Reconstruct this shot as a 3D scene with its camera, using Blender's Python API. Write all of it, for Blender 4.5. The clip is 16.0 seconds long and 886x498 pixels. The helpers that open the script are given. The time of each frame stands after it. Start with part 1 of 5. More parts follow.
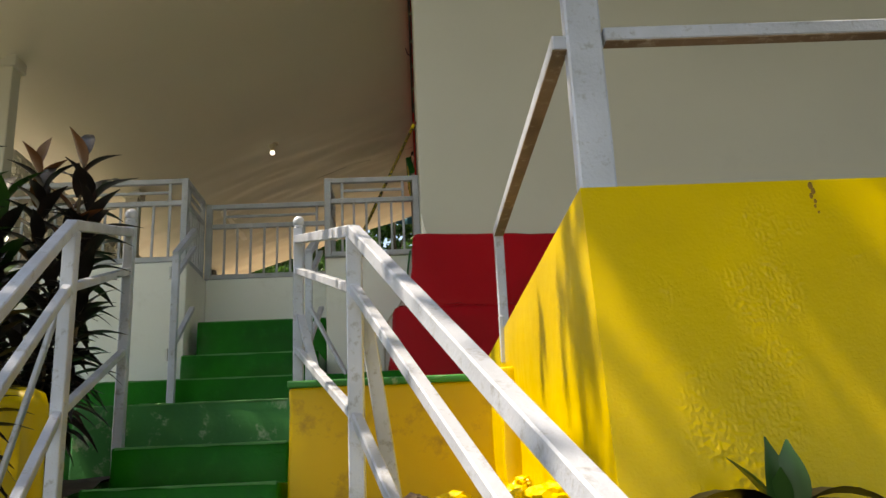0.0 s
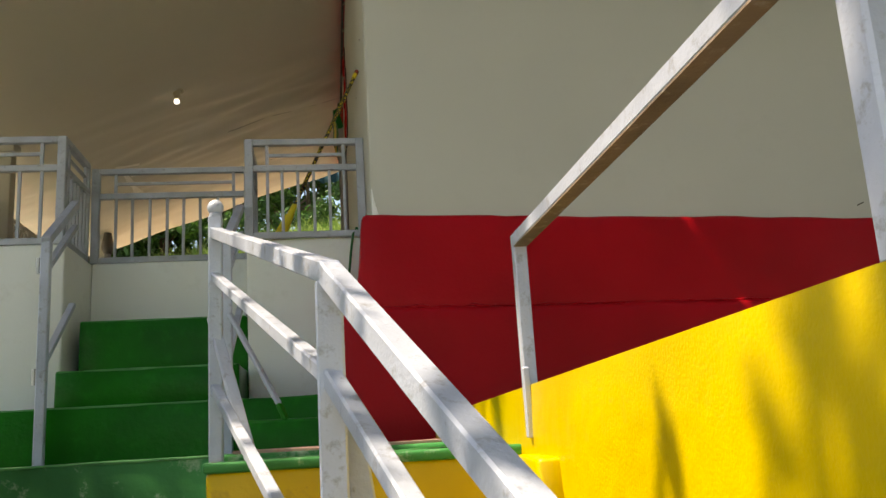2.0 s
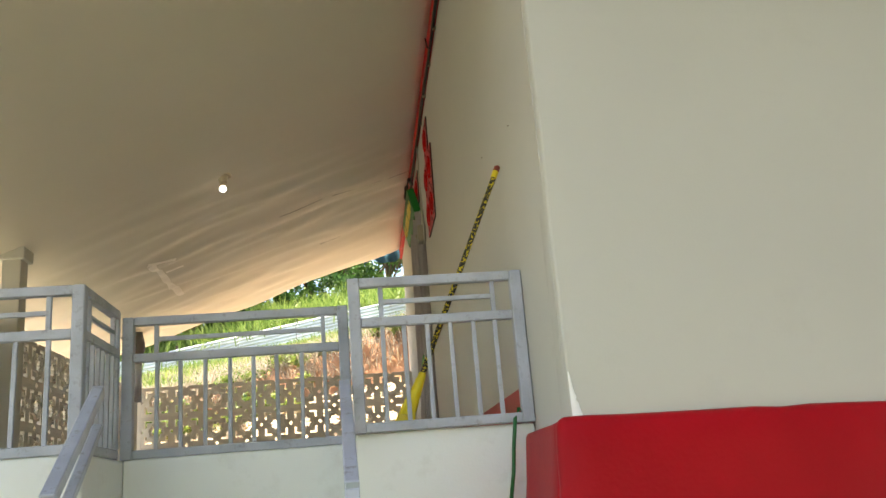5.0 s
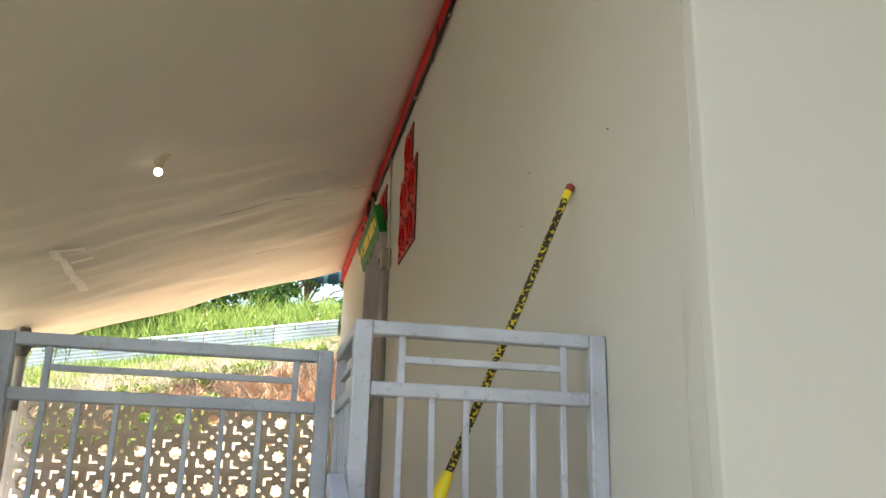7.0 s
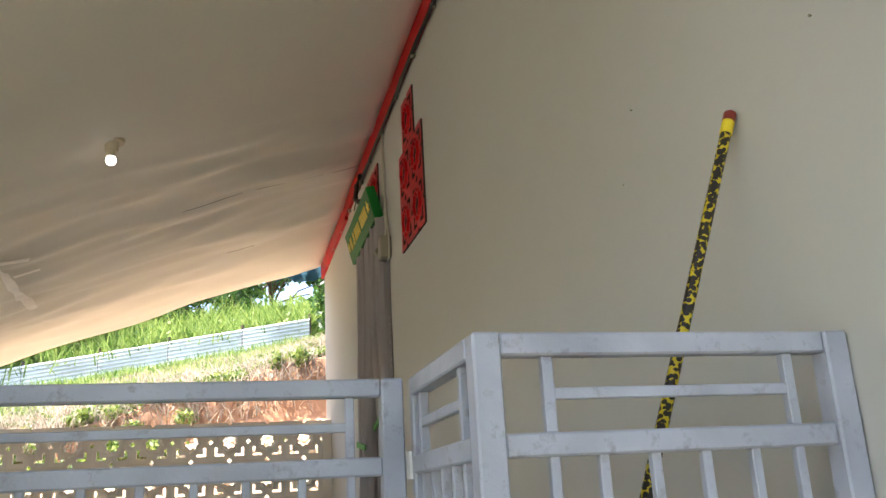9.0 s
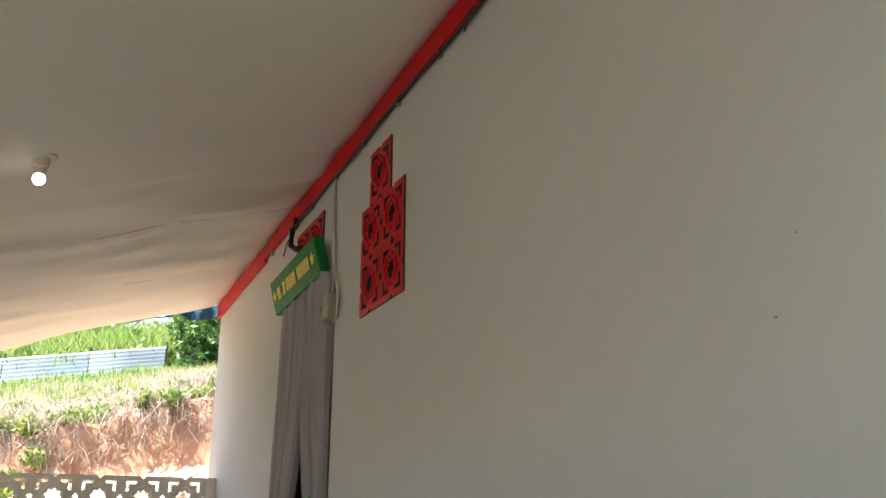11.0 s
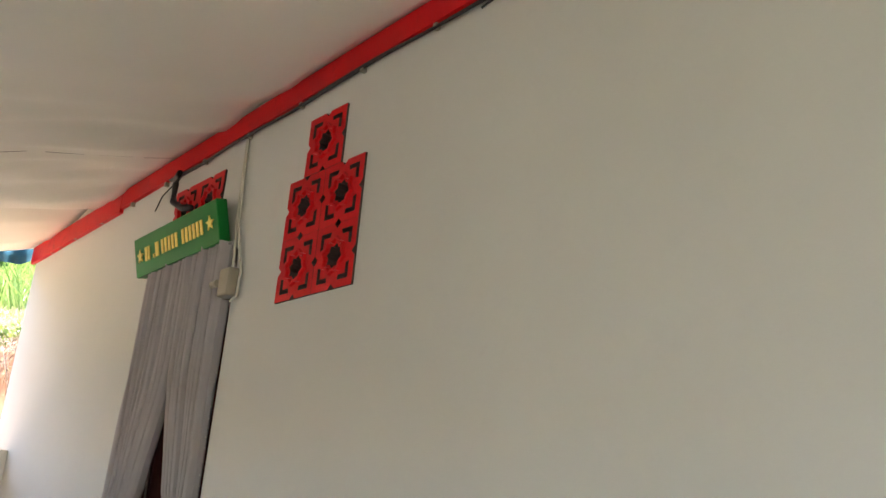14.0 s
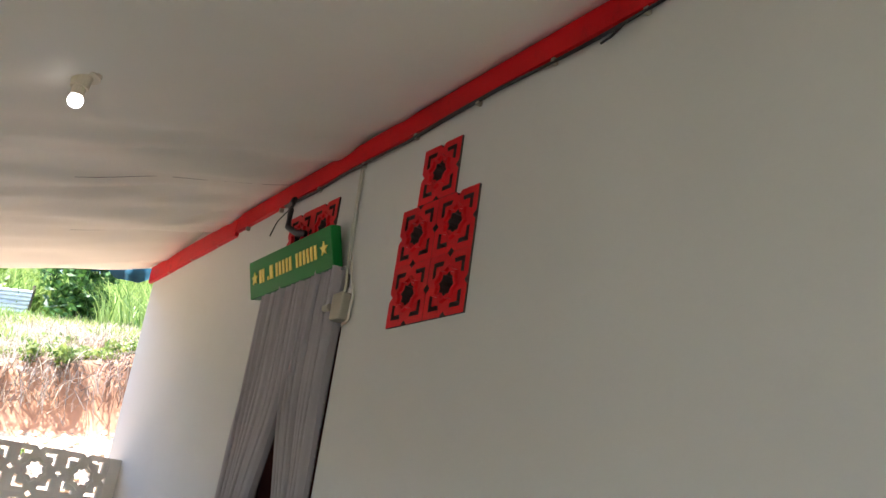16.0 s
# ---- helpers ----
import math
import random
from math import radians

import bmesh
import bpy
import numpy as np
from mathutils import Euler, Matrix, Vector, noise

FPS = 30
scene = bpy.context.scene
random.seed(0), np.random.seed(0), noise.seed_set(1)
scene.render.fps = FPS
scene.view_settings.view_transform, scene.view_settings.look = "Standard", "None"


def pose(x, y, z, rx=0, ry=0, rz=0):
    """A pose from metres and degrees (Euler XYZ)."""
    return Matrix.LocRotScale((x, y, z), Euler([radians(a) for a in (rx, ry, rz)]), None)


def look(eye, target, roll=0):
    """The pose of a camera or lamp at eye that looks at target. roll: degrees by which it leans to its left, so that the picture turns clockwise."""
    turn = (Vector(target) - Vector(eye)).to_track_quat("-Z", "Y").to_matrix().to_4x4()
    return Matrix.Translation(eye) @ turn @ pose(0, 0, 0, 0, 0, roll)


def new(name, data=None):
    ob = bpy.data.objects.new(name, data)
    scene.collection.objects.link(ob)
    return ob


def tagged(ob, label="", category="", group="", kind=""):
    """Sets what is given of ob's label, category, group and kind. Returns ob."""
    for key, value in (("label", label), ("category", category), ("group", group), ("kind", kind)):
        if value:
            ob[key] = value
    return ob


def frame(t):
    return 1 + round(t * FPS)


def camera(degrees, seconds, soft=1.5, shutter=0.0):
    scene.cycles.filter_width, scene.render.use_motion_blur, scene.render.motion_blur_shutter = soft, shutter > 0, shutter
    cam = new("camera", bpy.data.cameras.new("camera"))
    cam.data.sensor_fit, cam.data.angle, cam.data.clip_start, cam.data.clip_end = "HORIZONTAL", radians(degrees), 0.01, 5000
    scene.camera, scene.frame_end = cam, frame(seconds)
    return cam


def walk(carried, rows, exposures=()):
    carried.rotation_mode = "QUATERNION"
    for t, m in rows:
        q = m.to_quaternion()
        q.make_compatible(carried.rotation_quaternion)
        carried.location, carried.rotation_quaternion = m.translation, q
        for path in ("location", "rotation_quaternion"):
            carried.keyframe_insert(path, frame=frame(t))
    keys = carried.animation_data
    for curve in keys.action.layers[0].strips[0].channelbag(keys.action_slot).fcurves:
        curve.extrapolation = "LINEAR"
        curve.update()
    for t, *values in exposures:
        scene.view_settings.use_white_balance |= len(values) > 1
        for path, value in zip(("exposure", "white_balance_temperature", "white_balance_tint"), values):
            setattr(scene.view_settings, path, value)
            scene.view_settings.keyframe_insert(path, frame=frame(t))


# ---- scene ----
cam = camera(54.0, 16.0)
PATH = [
    (0, (-0.091, 0.051, 1.484), (-0.032, 1.971, 2.037), -2.6),
    (0.5, (-0.075, 0.439, 1.676), (0.052, 2.37, 2.183), -3.7),
    (1, (-0.145, 0.675, 1.784), (0.039, 2.605, 2.271), -4.7),
    (1.5, (-0.24, 0.933, 2.017), (0.001, 2.858, 2.504), -3.4),
    (2, (-0.303, 1.232, 2.042), (-0.042, 3.167, 2.472), -3.5),
    (2.5, (-0.318, 1.619, 2.254), (-0.111, 3.58, 2.593), -3.0),
    (3, (-0.436, 1.897, 2.413), (-0.234, 3.841, 2.837), -2.3),
    (3.5, (-0.528, 2.123, 2.472), (-0.324, 4.056, 2.944), -2.8),
    (4, (-0.577, 2.443, 2.709), (-0.441, 4.379, 3.19), -3.3),
    (4.5, (-0.646, 2.678, 2.845), (-0.509, 4.614, 3.329), -5.1),
    (5, (-0.786, 2.927, 3.075), (-0.573, 4.844, 3.607), -4.6),
    (5.2, (-0.807, 3.038, 3.064), (-0.572, 4.941, 3.634), -4.3),
    (7.3, (-1.084, 4.314, 3.47), (-0.675, 6.182, 4.06), 1.7),
    (7.5, (-1.083, 4.433, 3.48), (-0.653, 6.301, 4.051), 0.4),
    (8, (-1.095, 4.722, 3.534), (-0.646, 6.588, 4.096), -2.6),
    (8.1, (-1.109, 4.756, 3.539), (-0.663, 6.625, 4.093), -3.2),
    (8.2, (-1.112, 4.798, 3.541), (-0.678, 6.672, 4.088), -3.3),
    (10.3, (-1.588, 5.558, 3.995), (-0.925, 7.338, 4.619), -1.8),
    (10.5, (-1.636, 5.626, 4.007), (-0.958, 7.399, 4.638), -1.3),
    (11, (-1.734, 5.748, 4.029), (-0.924, 7.462, 4.667), -0.1),
    (11.5, (-1.9, 5.819, 4.04), (-0.997, 7.487, 4.673), -0.4),
    (12, (-1.993, 5.925, 4.036), (-1.043, 7.583, 4.627), 1.2),
    (12.5, (-1.992, 6.265, 4.097), (-0.921, 7.865, 4.639), 1.2),
    (13, (-2.025, 6.489, 4.212), (-0.89, 8.051, 4.734), 1.9),
    (13.5, (-2.15, 6.567, 4.222), (-0.914, 8.05, 4.746), 3.2),
    (14, (-2.245, 6.625, 4.225), (-1.002, 8.064, 4.845), 4.5),
    (14.5, (-2.313, 6.669, 4.218), (-1.09, 8.101, 4.891), 5.7),
    (15, (-2.343, 6.683, 4.198), (-1.173, 8.152, 4.887), 7.4),
    (15.5, (-2.358, 6.668, 4.196), (-1.25, 8.189, 4.874), 8.3),
    (16, (-2.359, 6.645, 4.195), (-1.294, 8.202, 4.858), 8.2),
]
EXPOSURES = [(0, 1.12, 8350, 10), (1.5, 1.2, 8200, 10), (2.5, 1.3, 8050, 11), (3, 1.55, 7900, 12), (3.5, 1.6, 7800, 11), (4.5, 1.84, 7650, 12), (5, 2.12, 7600, 12), (7.5, 2.27, 7000, 15), (11, 2.26, 6400, 19), (12.5, 2.33, 6450, 20), (13.5, 2.78, 6400, 19), (14, 2.92, 6350, 19), (14.5, 2.72, 6250, 19), (15.5, 2.60, 6050, 20), (16, 2.50, 5950, 20)]
walk(cam, [(t, look(eye, target, roll)) for t, eye, target, roll in PATH], EXPOSURES)

# ---- light ----
world = bpy.data.worlds.new("sky")
scene.world = world
world.use_nodes = True
wn = world.node_tree
sky = wn.nodes.new("ShaderNodeTexSky")
sky.sky_type = "NISHITA"
sky.sun_disc = False
SUN_ELEV, SUN_AZ = 62.0, 267.0
sky.sun_elevation, sky.sun_rotation = radians(SUN_ELEV), radians(SUN_AZ)
wn.links.new(sky.outputs[0], wn.nodes["Background"].inputs[0])
wn.nodes["Background"].inputs[1].default_value = 0.15
sun_data = bpy.data.lights.new("sun", "SUN")
sun_data.energy, sun_data.angle, sun_data.color = 4.0, radians(0.6), (1.0, 0.95, 0.86)
sun = new("sun", sun_data)
sun_way = Vector((math.sin(radians(SUN_AZ)) * math.cos(radians(SUN_ELEV)), math.cos(radians(SUN_AZ)) * math.cos(radians(SUN_ELEV)), math.sin(radians(SUN_ELEV))))
sun.matrix_world = look(tuple(sun_way * 40), (0, 0, 0))


# ---- materials ----
def paint(name, col, rough=0.55, bump=0.15, scale=6.0, vary=0.12, metal=0.0, grain=90.0, dirt_or_sun=None, dirt_or_sun_amount=0.0, spec=0.4):
    """Painted or plastered surface: cloudy variation, fine grain, some soiling or painted sun."""
    m = bpy.data.materials.new(name)
    m.use_nodes = True
    nt = m.node_tree
    N, L = nt.nodes, nt.links
    b = N["Principled BSDF"]
    co = N.new("ShaderNodeTexCoord")
    n1 = N.new("ShaderNodeTexNoise")
    n1.inputs["Scale"].default_value, n1.inputs["Detail"].default_value = scale * 0.25, 6
    n2 = N.new("ShaderNodeTexNoise")
    n2.inputs["Scale"].default_value, n2.inputs["Detail"].default_value = grain, 3
    for n in (n1, n2):
        L.new(co.outputs["Object"], n.inputs["Vector"])
    ramp = N.new("ShaderNodeMapRange")
    ramp.inputs["From Min"].default_value, ramp.inputs["From Max"].default_value = 0.3, 0.7
    ramp.inputs["To Min"].default_value, ramp.inputs["To Max"].default_value = 1 - vary, 1 + vary * 0.6
    L.new(n1.outputs["Fac"], ramp.inputs["Value"])
    mul = N.new("ShaderNodeVectorMath")
    mul.operation = "SCALE"
    mul.inputs[0].default_value = col
    L.new(ramp.outputs[0], mul.inputs["Scale"])
    out = mul.outputs[0]
    if dirt_or_sun:
        n3 = N.new("ShaderNodeTexNoise")
        n3.inputs["Scale"].default_value, n3.inputs["Detail"].default_value, n3.inputs["Roughness"].default_value = scale, 9, 0.7
        L.new(co.outputs["Object"], n3.inputs["Vector"])
        r3 = N.new("ShaderNodeMapRange")
        r3.inputs["From Min"].default_value, r3.inputs["From Max"].default_value = 0.55, 0.72
        r3.inputs["To Max"].default_value = dirt_or_sun_amount
        L.new(n3.outputs["Fac"], r3.inputs["Value"])
        mix = N.new("ShaderNodeMix")
        mix.data_type = "RGBA"
        L.new(r3.outputs[0], mix.inputs["Factor"])
        L.new(out, mix.inputs["A"])
        mix.inputs["B"].default_value = (*dirt_or_sun, 1)
        out = mix.outputs["Result"]
    L.new(out, b.inputs["Base Color"])
    b.inputs["Roughness"].default_value, b.inputs["Metallic"].default_value, b.inputs["Specular IOR Level"].default_value = rough, metal, spec
    bp = N.new("ShaderNodeBump")
    bp.inputs["Strength"].default_value, bp.inputs["Distance"].default_value = bump, 0.01
    add = N.new("ShaderNodeMath")
    add.operation = "MULTIPLY_ADD"
    add.inputs[1].default_value = 0.25
    L.new(n2.outputs["Fac"], add.inputs[0])
    L.new(n1.outputs["Fac"], add.inputs[2])
    L.new(add.outputs[0], bp.inputs["Height"])
    L.new(bp.outputs[0], b.inputs["Normal"])
    return m


M_WALL = paint("cream_wall_paint", (0.49, 0.48, 0.43), 0.6, 0.14, 3, 0.06, dirt_or_sun=(0.42, 0.41, 0.365), dirt_or_sun_amount=0.3)
M_PARAPET = paint("white_parapet_paint", (0.80, 0.81, 0.78), 0.6, 0.2, 5, 0.06, dirt_or_sun=(0.45, 0.42, 0.35), dirt_or_sun_amount=0.25)
M_RED = paint("red_wall_paint", (0.36, 0.003, 0.009), 0.42, 0.5, 7, 0.18, grain=60, spec=0.14)
M_REDTRIM = paint("red_trim_paint", (0.50, 0.006, 0.008), 0.45, 0.3, 8, 0.2, dirt_or_sun=(0.20, 0.006, 0.006), dirt_or_sun_amount=0.7, spec=0.2)
M_YEL = paint("yellow_wall_paint", (0.64, 0.45, 0.005), 0.34, 0.5, 8, 0.12, spec=0.35, grain=120, dirt_or_sun=(0.60, 0.40, 0.015), dirt_or_sun_amount=0.15)
M_YELSTAIN = paint("stained_yellow_paint", (0.60, 0.40, 0.006), 0.45, 0.6, 5, 0.2, spec=0.3, grain=60, dirt_or_sun=(0.16, 0.09, 0.02), dirt_or_sun_amount=0.7)
M_GREEN = paint("green_step_paint", (0.0015, 0.135, 0.007), 0.33, 1.0, 12, 0.3, grain=40, spec=0.13, dirt_or_sun=(0.006, 0.20, 0.016), dirt_or_sun_amount=0.35)
M_CEIL = paint("ceiling_sheet", (0.70, 0.655, 0.555), 0.62, 0.10, 2, 0.06)
M_RAIL = paint("silver_rail_paint", (0.47, 0.50, 0.60), 0.42, 0.6, 22, 0.18, metal=0.15, dirt_or_sun=(0.19, 0.17, 0.16), dirt_or_sun_amount=0.85)
M_GATE = paint("grey_gate_paint", (0.41, 0.43, 0.49), 0.5, 0.4, 26, 0.2, dirt_or_sun=(0.20, 0.19, 0.19), dirt_or_sun_amount=0.75)
M_ROSTER = paint("cement_block", (0.70, 0.65, 0.57), 0.8, 0.4, 9, 0.15)
M_SOIL = paint("red_soil", (0.46, 0.25, 0.14), 0.95, 1.0, 5, 0.55, grain=18, dirt_or_sun=(0.72, 0.56, 0.38), dirt_or_sun_amount=0.9)
M_FLOOR = paint("red_floor", (0.40, 0.05, 0.035), 0.4, 0.2, 6, 0.2, dirt_or_sun=(0.5, 0.4, 0.35), dirt_or_sun_amount=0.4)
M_ZINC = paint("zinc_sheet", (0.70, 0.71, 0.73), 0.45, 0.1, 4, 0.3, metal=0.2, dirt_or_sun=(0.30, 0.24, 0.19), dirt_or_sun_amount=0.75)
M_CONC = paint("worn_concrete", (0.14, 0.12, 0.10), 0.85, 0.4, 6, 0.25, dirt_or_sun=(0.18, 0.14, 0.10), dirt_or_sun_amount=0.6)
M_GRASS = paint("bank_grass", (0.26, 0.27, 0.10), 0.8, 0.6, 5, 0.4, grain=30)
M_LEAF = paint("tree_leaf", (0.06, 0.16, 0.025), 0.6, 0.2, 5, 0.5)
M_BLACK = paint("black_cable", (0.015, 0.015, 0.015), 0.5, 0.1)
M_SIGN = paint("green_sign_paint", (0.002, 0.14, 0.02), 0.45, 0.1, 8, 0.12, spec=0.2)
M_GOLD = paint("yellow_letter", (0.80, 0.62, 0.12), 0.5, 0.1)
M_CURTAIN = paint("grey_curtain_cloth", (0.35, 0.315, 0.305), 0.85, 0.2, 10, 0.1, grain=300)
M_DARK = paint("dark_void", (0.03, 0.025, 0.022), 0.8, 0.1)


# ---- builders ----
def thing(name, label, category, group="", kind="", at=(0, 0, 0)):
    ob = new(name)
    ob.location = at
    ob.empty_display_size = 0.1
    return tagged(ob, label, category, group, kind)


def part(name, bm, material, parent=None, label="", smooth=False):
    me = bpy.data.meshes.new(name)
    bmesh.ops.recalc_face_normals(bm, faces=bm.faces)
    bm.to_mesh(me)
    bm.free()
    me.materials.append(material)
    if smooth:
        for p in me.polygons:
            p.use_smooth = True
    ob = new(name, me)
    if parent:
        ob.parent = parent
        ob.matrix_parent_inverse = Matrix.Translation(-Vector(parent.location)) if not parent.parent else Matrix()
    if label:
        ob["label"] = label
    return ob


def box(bm, x0, x1, y0, y1, z0, z1, bevel=0.0):
    r = bmesh.ops.create_cube(bm, size=1, matrix=Matrix.Translation(((x0 + x1) / 2, (y0 + y1) / 2, (z0 + z1) / 2)) @ Matrix.Diagonal((x1 - x0, y1 - y0, z1 - z0, 1)))
    if bevel:
        es = list({e for v in r["verts"] for e in v.link_edges})
        bmesh.ops.bevel(bm, geom=es, offset=bevel, segments=2, affect="EDGES", profile=0.5)
    return bm


def beam(bm, a, b, w=0.04, h=None, bevel=0.004):
    """A square tube from a to b, w wide sideways and h thick."""
    a, b = Vector(a), Vector(b)
    d = b - a
    h = h or w
    up = Vector((0, 0, 1)) if abs(d.normalized().z) < 0.98 else Vector((0, 1, 0))
    side = d.cross(up).normalized()
    top = side.cross(d).normalized()
    m = Matrix((side, d.normalized(), top)).transposed().to_4x4()
    r = bmesh.ops.create_cube(bm, size=1, matrix=Matrix.Translation((a + b) / 2) @ m @ Matrix.Diagonal((w, d.length, h, 1)))
    if bevel:
        es = list({e for v in r["verts"] for e in v.link_edges})
        bmesh.ops.bevel(bm, geom=es, offset=bevel, segments=1, affect="EDGES")
    return bm


def tube(bm, pts, r, seg=8):
    """A round rod through the points."""
    rings = []
    pts = [Vector(p) for p in pts]
    for i, p in enumerate(pts):
        d = (pts[min(i + 1, len(pts) - 1)] - pts[max(i - 1, 0)]).normalized()
        u = d.cross(Vector((0.3, 0.5, 0.81))).normalized()
        v = d.cross(u)
        rr = r[i] if isinstance(r, (list, tuple)) else r
        rings.append([bm.verts.new(p + rr * (math.cos(a) * u + math.sin(a) * v)) for a in (2 * math.pi * k / seg for k in range(seg))])
    for a, b in zip(rings, rings[1:]):
        for k in range(seg):
            bm.faces.new((a[k], a[(k + 1) % seg], b[(k + 1) % seg], b[k]))
    bm.faces.new(rings[0][::-1])
    bm.faces.new(rings[-1])
    return bm


def sm(a, b, t):
    t = max(0.0, min(1.0, (t - a) / (b - a)))
    return t * t * (3 - 2 * t)


B = bmesh.new


# ---- the building ----
WX, FY = -0.06, 5.90          # side wall face, front wall face
FLOOR = 3.315                 # porch floor


def ceil_z(x, y):
    return 5.81 + (x + 1.9) * (0.405 - 0.015 * (y - 10))


def dented_box(x0, x1, y0, y1, z0, z1, step=0.12, amp=0.008, bevel=0.02, swing=0.0, dip=0.0):
    """A plastered block with an uneven surface and soft edges."""
    bm = B()
    box(bm, x0, x1, y0, y1, z0, z1, bevel)
    for n, (lo, hi) in enumerate(((x0, x1), (y0, y1), (z0, z1))):
        k = min(60, int((hi - lo) / step))
        for i in range(1, k):
            co, no = [0, 0, 0], [0, 0, 0]
            co[n], no[n] = lo + (hi - lo) * i / k, 1
            bmesh.ops.bisect_plane(bm, geom=bm.verts[:] + bm.edges[:] + bm.faces[:], plane_co=co, plane_no=no)
    for v in bm.verts:
        p = v.co
        p = Vector((p.x, p.y + swing * max(0.0, p.x - WX), p.z - dip * max(0.0, p.x - WX)))
        v.co = p + amp * noise.noise_vector(p * 3.1) + amp * 0.6 * noise.noise_vector(p * 9.0)
    return bm


bm = B()
T = 0.15
for y0, y1, z0, z1 in ((FY + 0.05, 9.755, 1.6, 6.9), (9.755, 10.41, 1.6, 5.262), (9.755, 9.958, 5.915, 6.9), (9.958, 10.285, 6.247, 6.9), (10.285, 10.41, 5.915, 6.9),
                       (10.41, 10.90, 1.6, 6.9), (10.90, 11.95, 1.6, FLOOR), (10.90, 11.95, 5.66, 5.89), (10.90, 11.20, 5.89, 6.9), (11.85, 11.95, 5.89, 6.9), (11.20, 11.85, 6.215, 6.9), (11.95, 14.70, 1.6, 6.9)):
    box(bm, WX, WX + T, y0, y1, z0, z1)
tagged(part("wall_side", bm, M_WALL), "cream painted plaster side wall of the house along the porch", "wall", kind="structure")
bm = dented_box(WX, 7.0, FY, FY + 0.15, 1.6, 7.9, 0.3, 0.006, 0.010, 0.07)
tagged(part("wall_front", bm, M_WALL, smooth=True), "cream painted plaster front wall of the house", "wall", kind="structure")
bm = B()
box(bm, WX + T, 7.0, 14.55, 14.70, 1.6, 7.9)
tagged(part("wall_back", bm, M_WALL), "plain back wall of the house", "wall", kind="structure")
bm = B()
box(bm, 7.0, 7.15, FY, 14.77, 1.6, 7.9)
tagged(part("wall_east", bm, M_WALL), "plain far side wall of the house", "wall", kind="structure")
# the front overhang is out of view, added deep to shade the front wall
bm = B()
box(bm, WX - 0.25, 8.0, 2.5, 15.0, 7.25, 7.40)
tagged(part("roof", bm, M_ZINC), "metal roof of the house with an unseen front overhang added to shade the wall", "roof", kind="structure")
bm = B()
box(bm, WX + T, 6.9, 6.75, 14.54, FLOOR - 0.1, FLOOR)
tagged(part("floor_inside", bm, M_FLOOR), "dark red floor inside the house", "floor", kind="structure")

bm = B()
for k in range(14):
    f = k / 13
    wd = 0.034 * (1 - f) ** 1.4 + 0.004 + 0.006 * noise.noise(Vector((k * 0.9, 0, 3)))
    row = [bm.verts.new((WX + 0.004 + q * wd, FY - 0.004 - 0.004 * math.sin(math.pi * q) + 0.006 * (1 - q), 3.275 + 0.16 * f)) for q in (0, 0.35, 0.7, 1)]
    if k:
        for q in range(3):
            bm.faces.new((prow[q], prow[q + 1], row[q + 1], row[q]))
    prow = row
M_BARE = paint("bare_white_plaster", (0.82, 0.82, 0.80), 0.8, 0.4, 12, 0.1)
tagged(part("plaster_patch", bm, M_BARE, smooth=True), "bare white plaster patch at the foot of the wall corner", "plaster", kind="structure")

# red plinth of the front wall, in two setbacks
def battered(bm, top, lean, flare):
    """Lean the corner end of a plinth outwards towards its foot."""
    for v in bm.verts:
        near = 1 - sm(WX - 0.1, WX + 0.45, v.co.x)
        v.co.x -= near * (lean * max(0.0, top - v.co.z) + flare * sm(top - 0.2, top - 0.5, v.co.z))
        v.co.y -= 0.04 * max(0.0, top - v.co.z)
    return bm


bm = battered(dented_box(WX - 0.06, 7.0, FY - 0.05, FY + 0.02, 2.70, 3.28, 0.10, 0.010, 0.03, 0.07, 0.014), 3.28, 0.05, 0.02)
tagged(part("plinth_upper", bm, M_RED, smooth=True), "glossy red painted upper plinth band with a wavy top edge", "plinth", kind="structure")
bm = battered(dented_box(WX - 0.21, 7.0, FY - 0.105, FY + 0.02, 1.6, 2.755, 0.10, 0.010, 0.04, 0.07, 0.006), 2.755, 0.06, 0.02)
for v in bm.verts:
    d = Vector((v.co.x - 0.62, 0, (v.co.z - 2.43) * 0.7))
    v.co.y -= 0.012 * math.exp(-(d.length / 0.06) ** 2) * (1 + noise.noise(v.co * 40))
tagged(part("plinth_lower", bm, M_RED, smooth=True), "glossy red painted lower plinth standing proud of the wall", "plinth", kind="structure")
bm = B()
ring = None
for k in range(361):
    x = WX - 0.17 + 3.4 * k / 360
    r = 0.003 + 0.008 * max(0.0, noise.noise(Vector((x * 9, 0, 4))) + 0.15) + 0.009 * abs(noise.noise(Vector((x * 34, 0, 6))))
    c = Vector((x, FY - 0.075 + 0.07 * max(0.0, x - WX), 2.754 - 0.006 * max(0.0, x - WX) + 0.008 * noise.noise(Vector((x * 14, 1, 2)))))
    nxt = [bm.verts.new(c + Vector((0, math.cos(a) * r * 1.5, math.sin(a) * r)) + 0.003 * noise.noise_vector(Vector((x * 40, a * 2, 0)))) for a in (2 * math.pi * q / 7 for q in range(7))]
    if ring:
        for q in range(7):
            bm.faces.new((ring[q], ring[(q + 1) % 7], nxt[(q + 1) % 7], nxt[q]))
    ring = nxt
tagged(part("plinth_ridge", bm, M_RED, smooth=True), "ragged mortar ridge painted red on the plinth ledge", "plinth", kind="structure")
bm = dented_box(WX - 0.045, WX, FY + 0.02, 6.53, 2.75, 3.275, 0.10, 0.008, 0.02)
for v in bm.verts:
    if v.co.x < WX - 0.02:
        v.co.x -= 0.10 * (3.275 - v.co.z) + 0.02 * sm(3.05, 2.8, v.co.z)
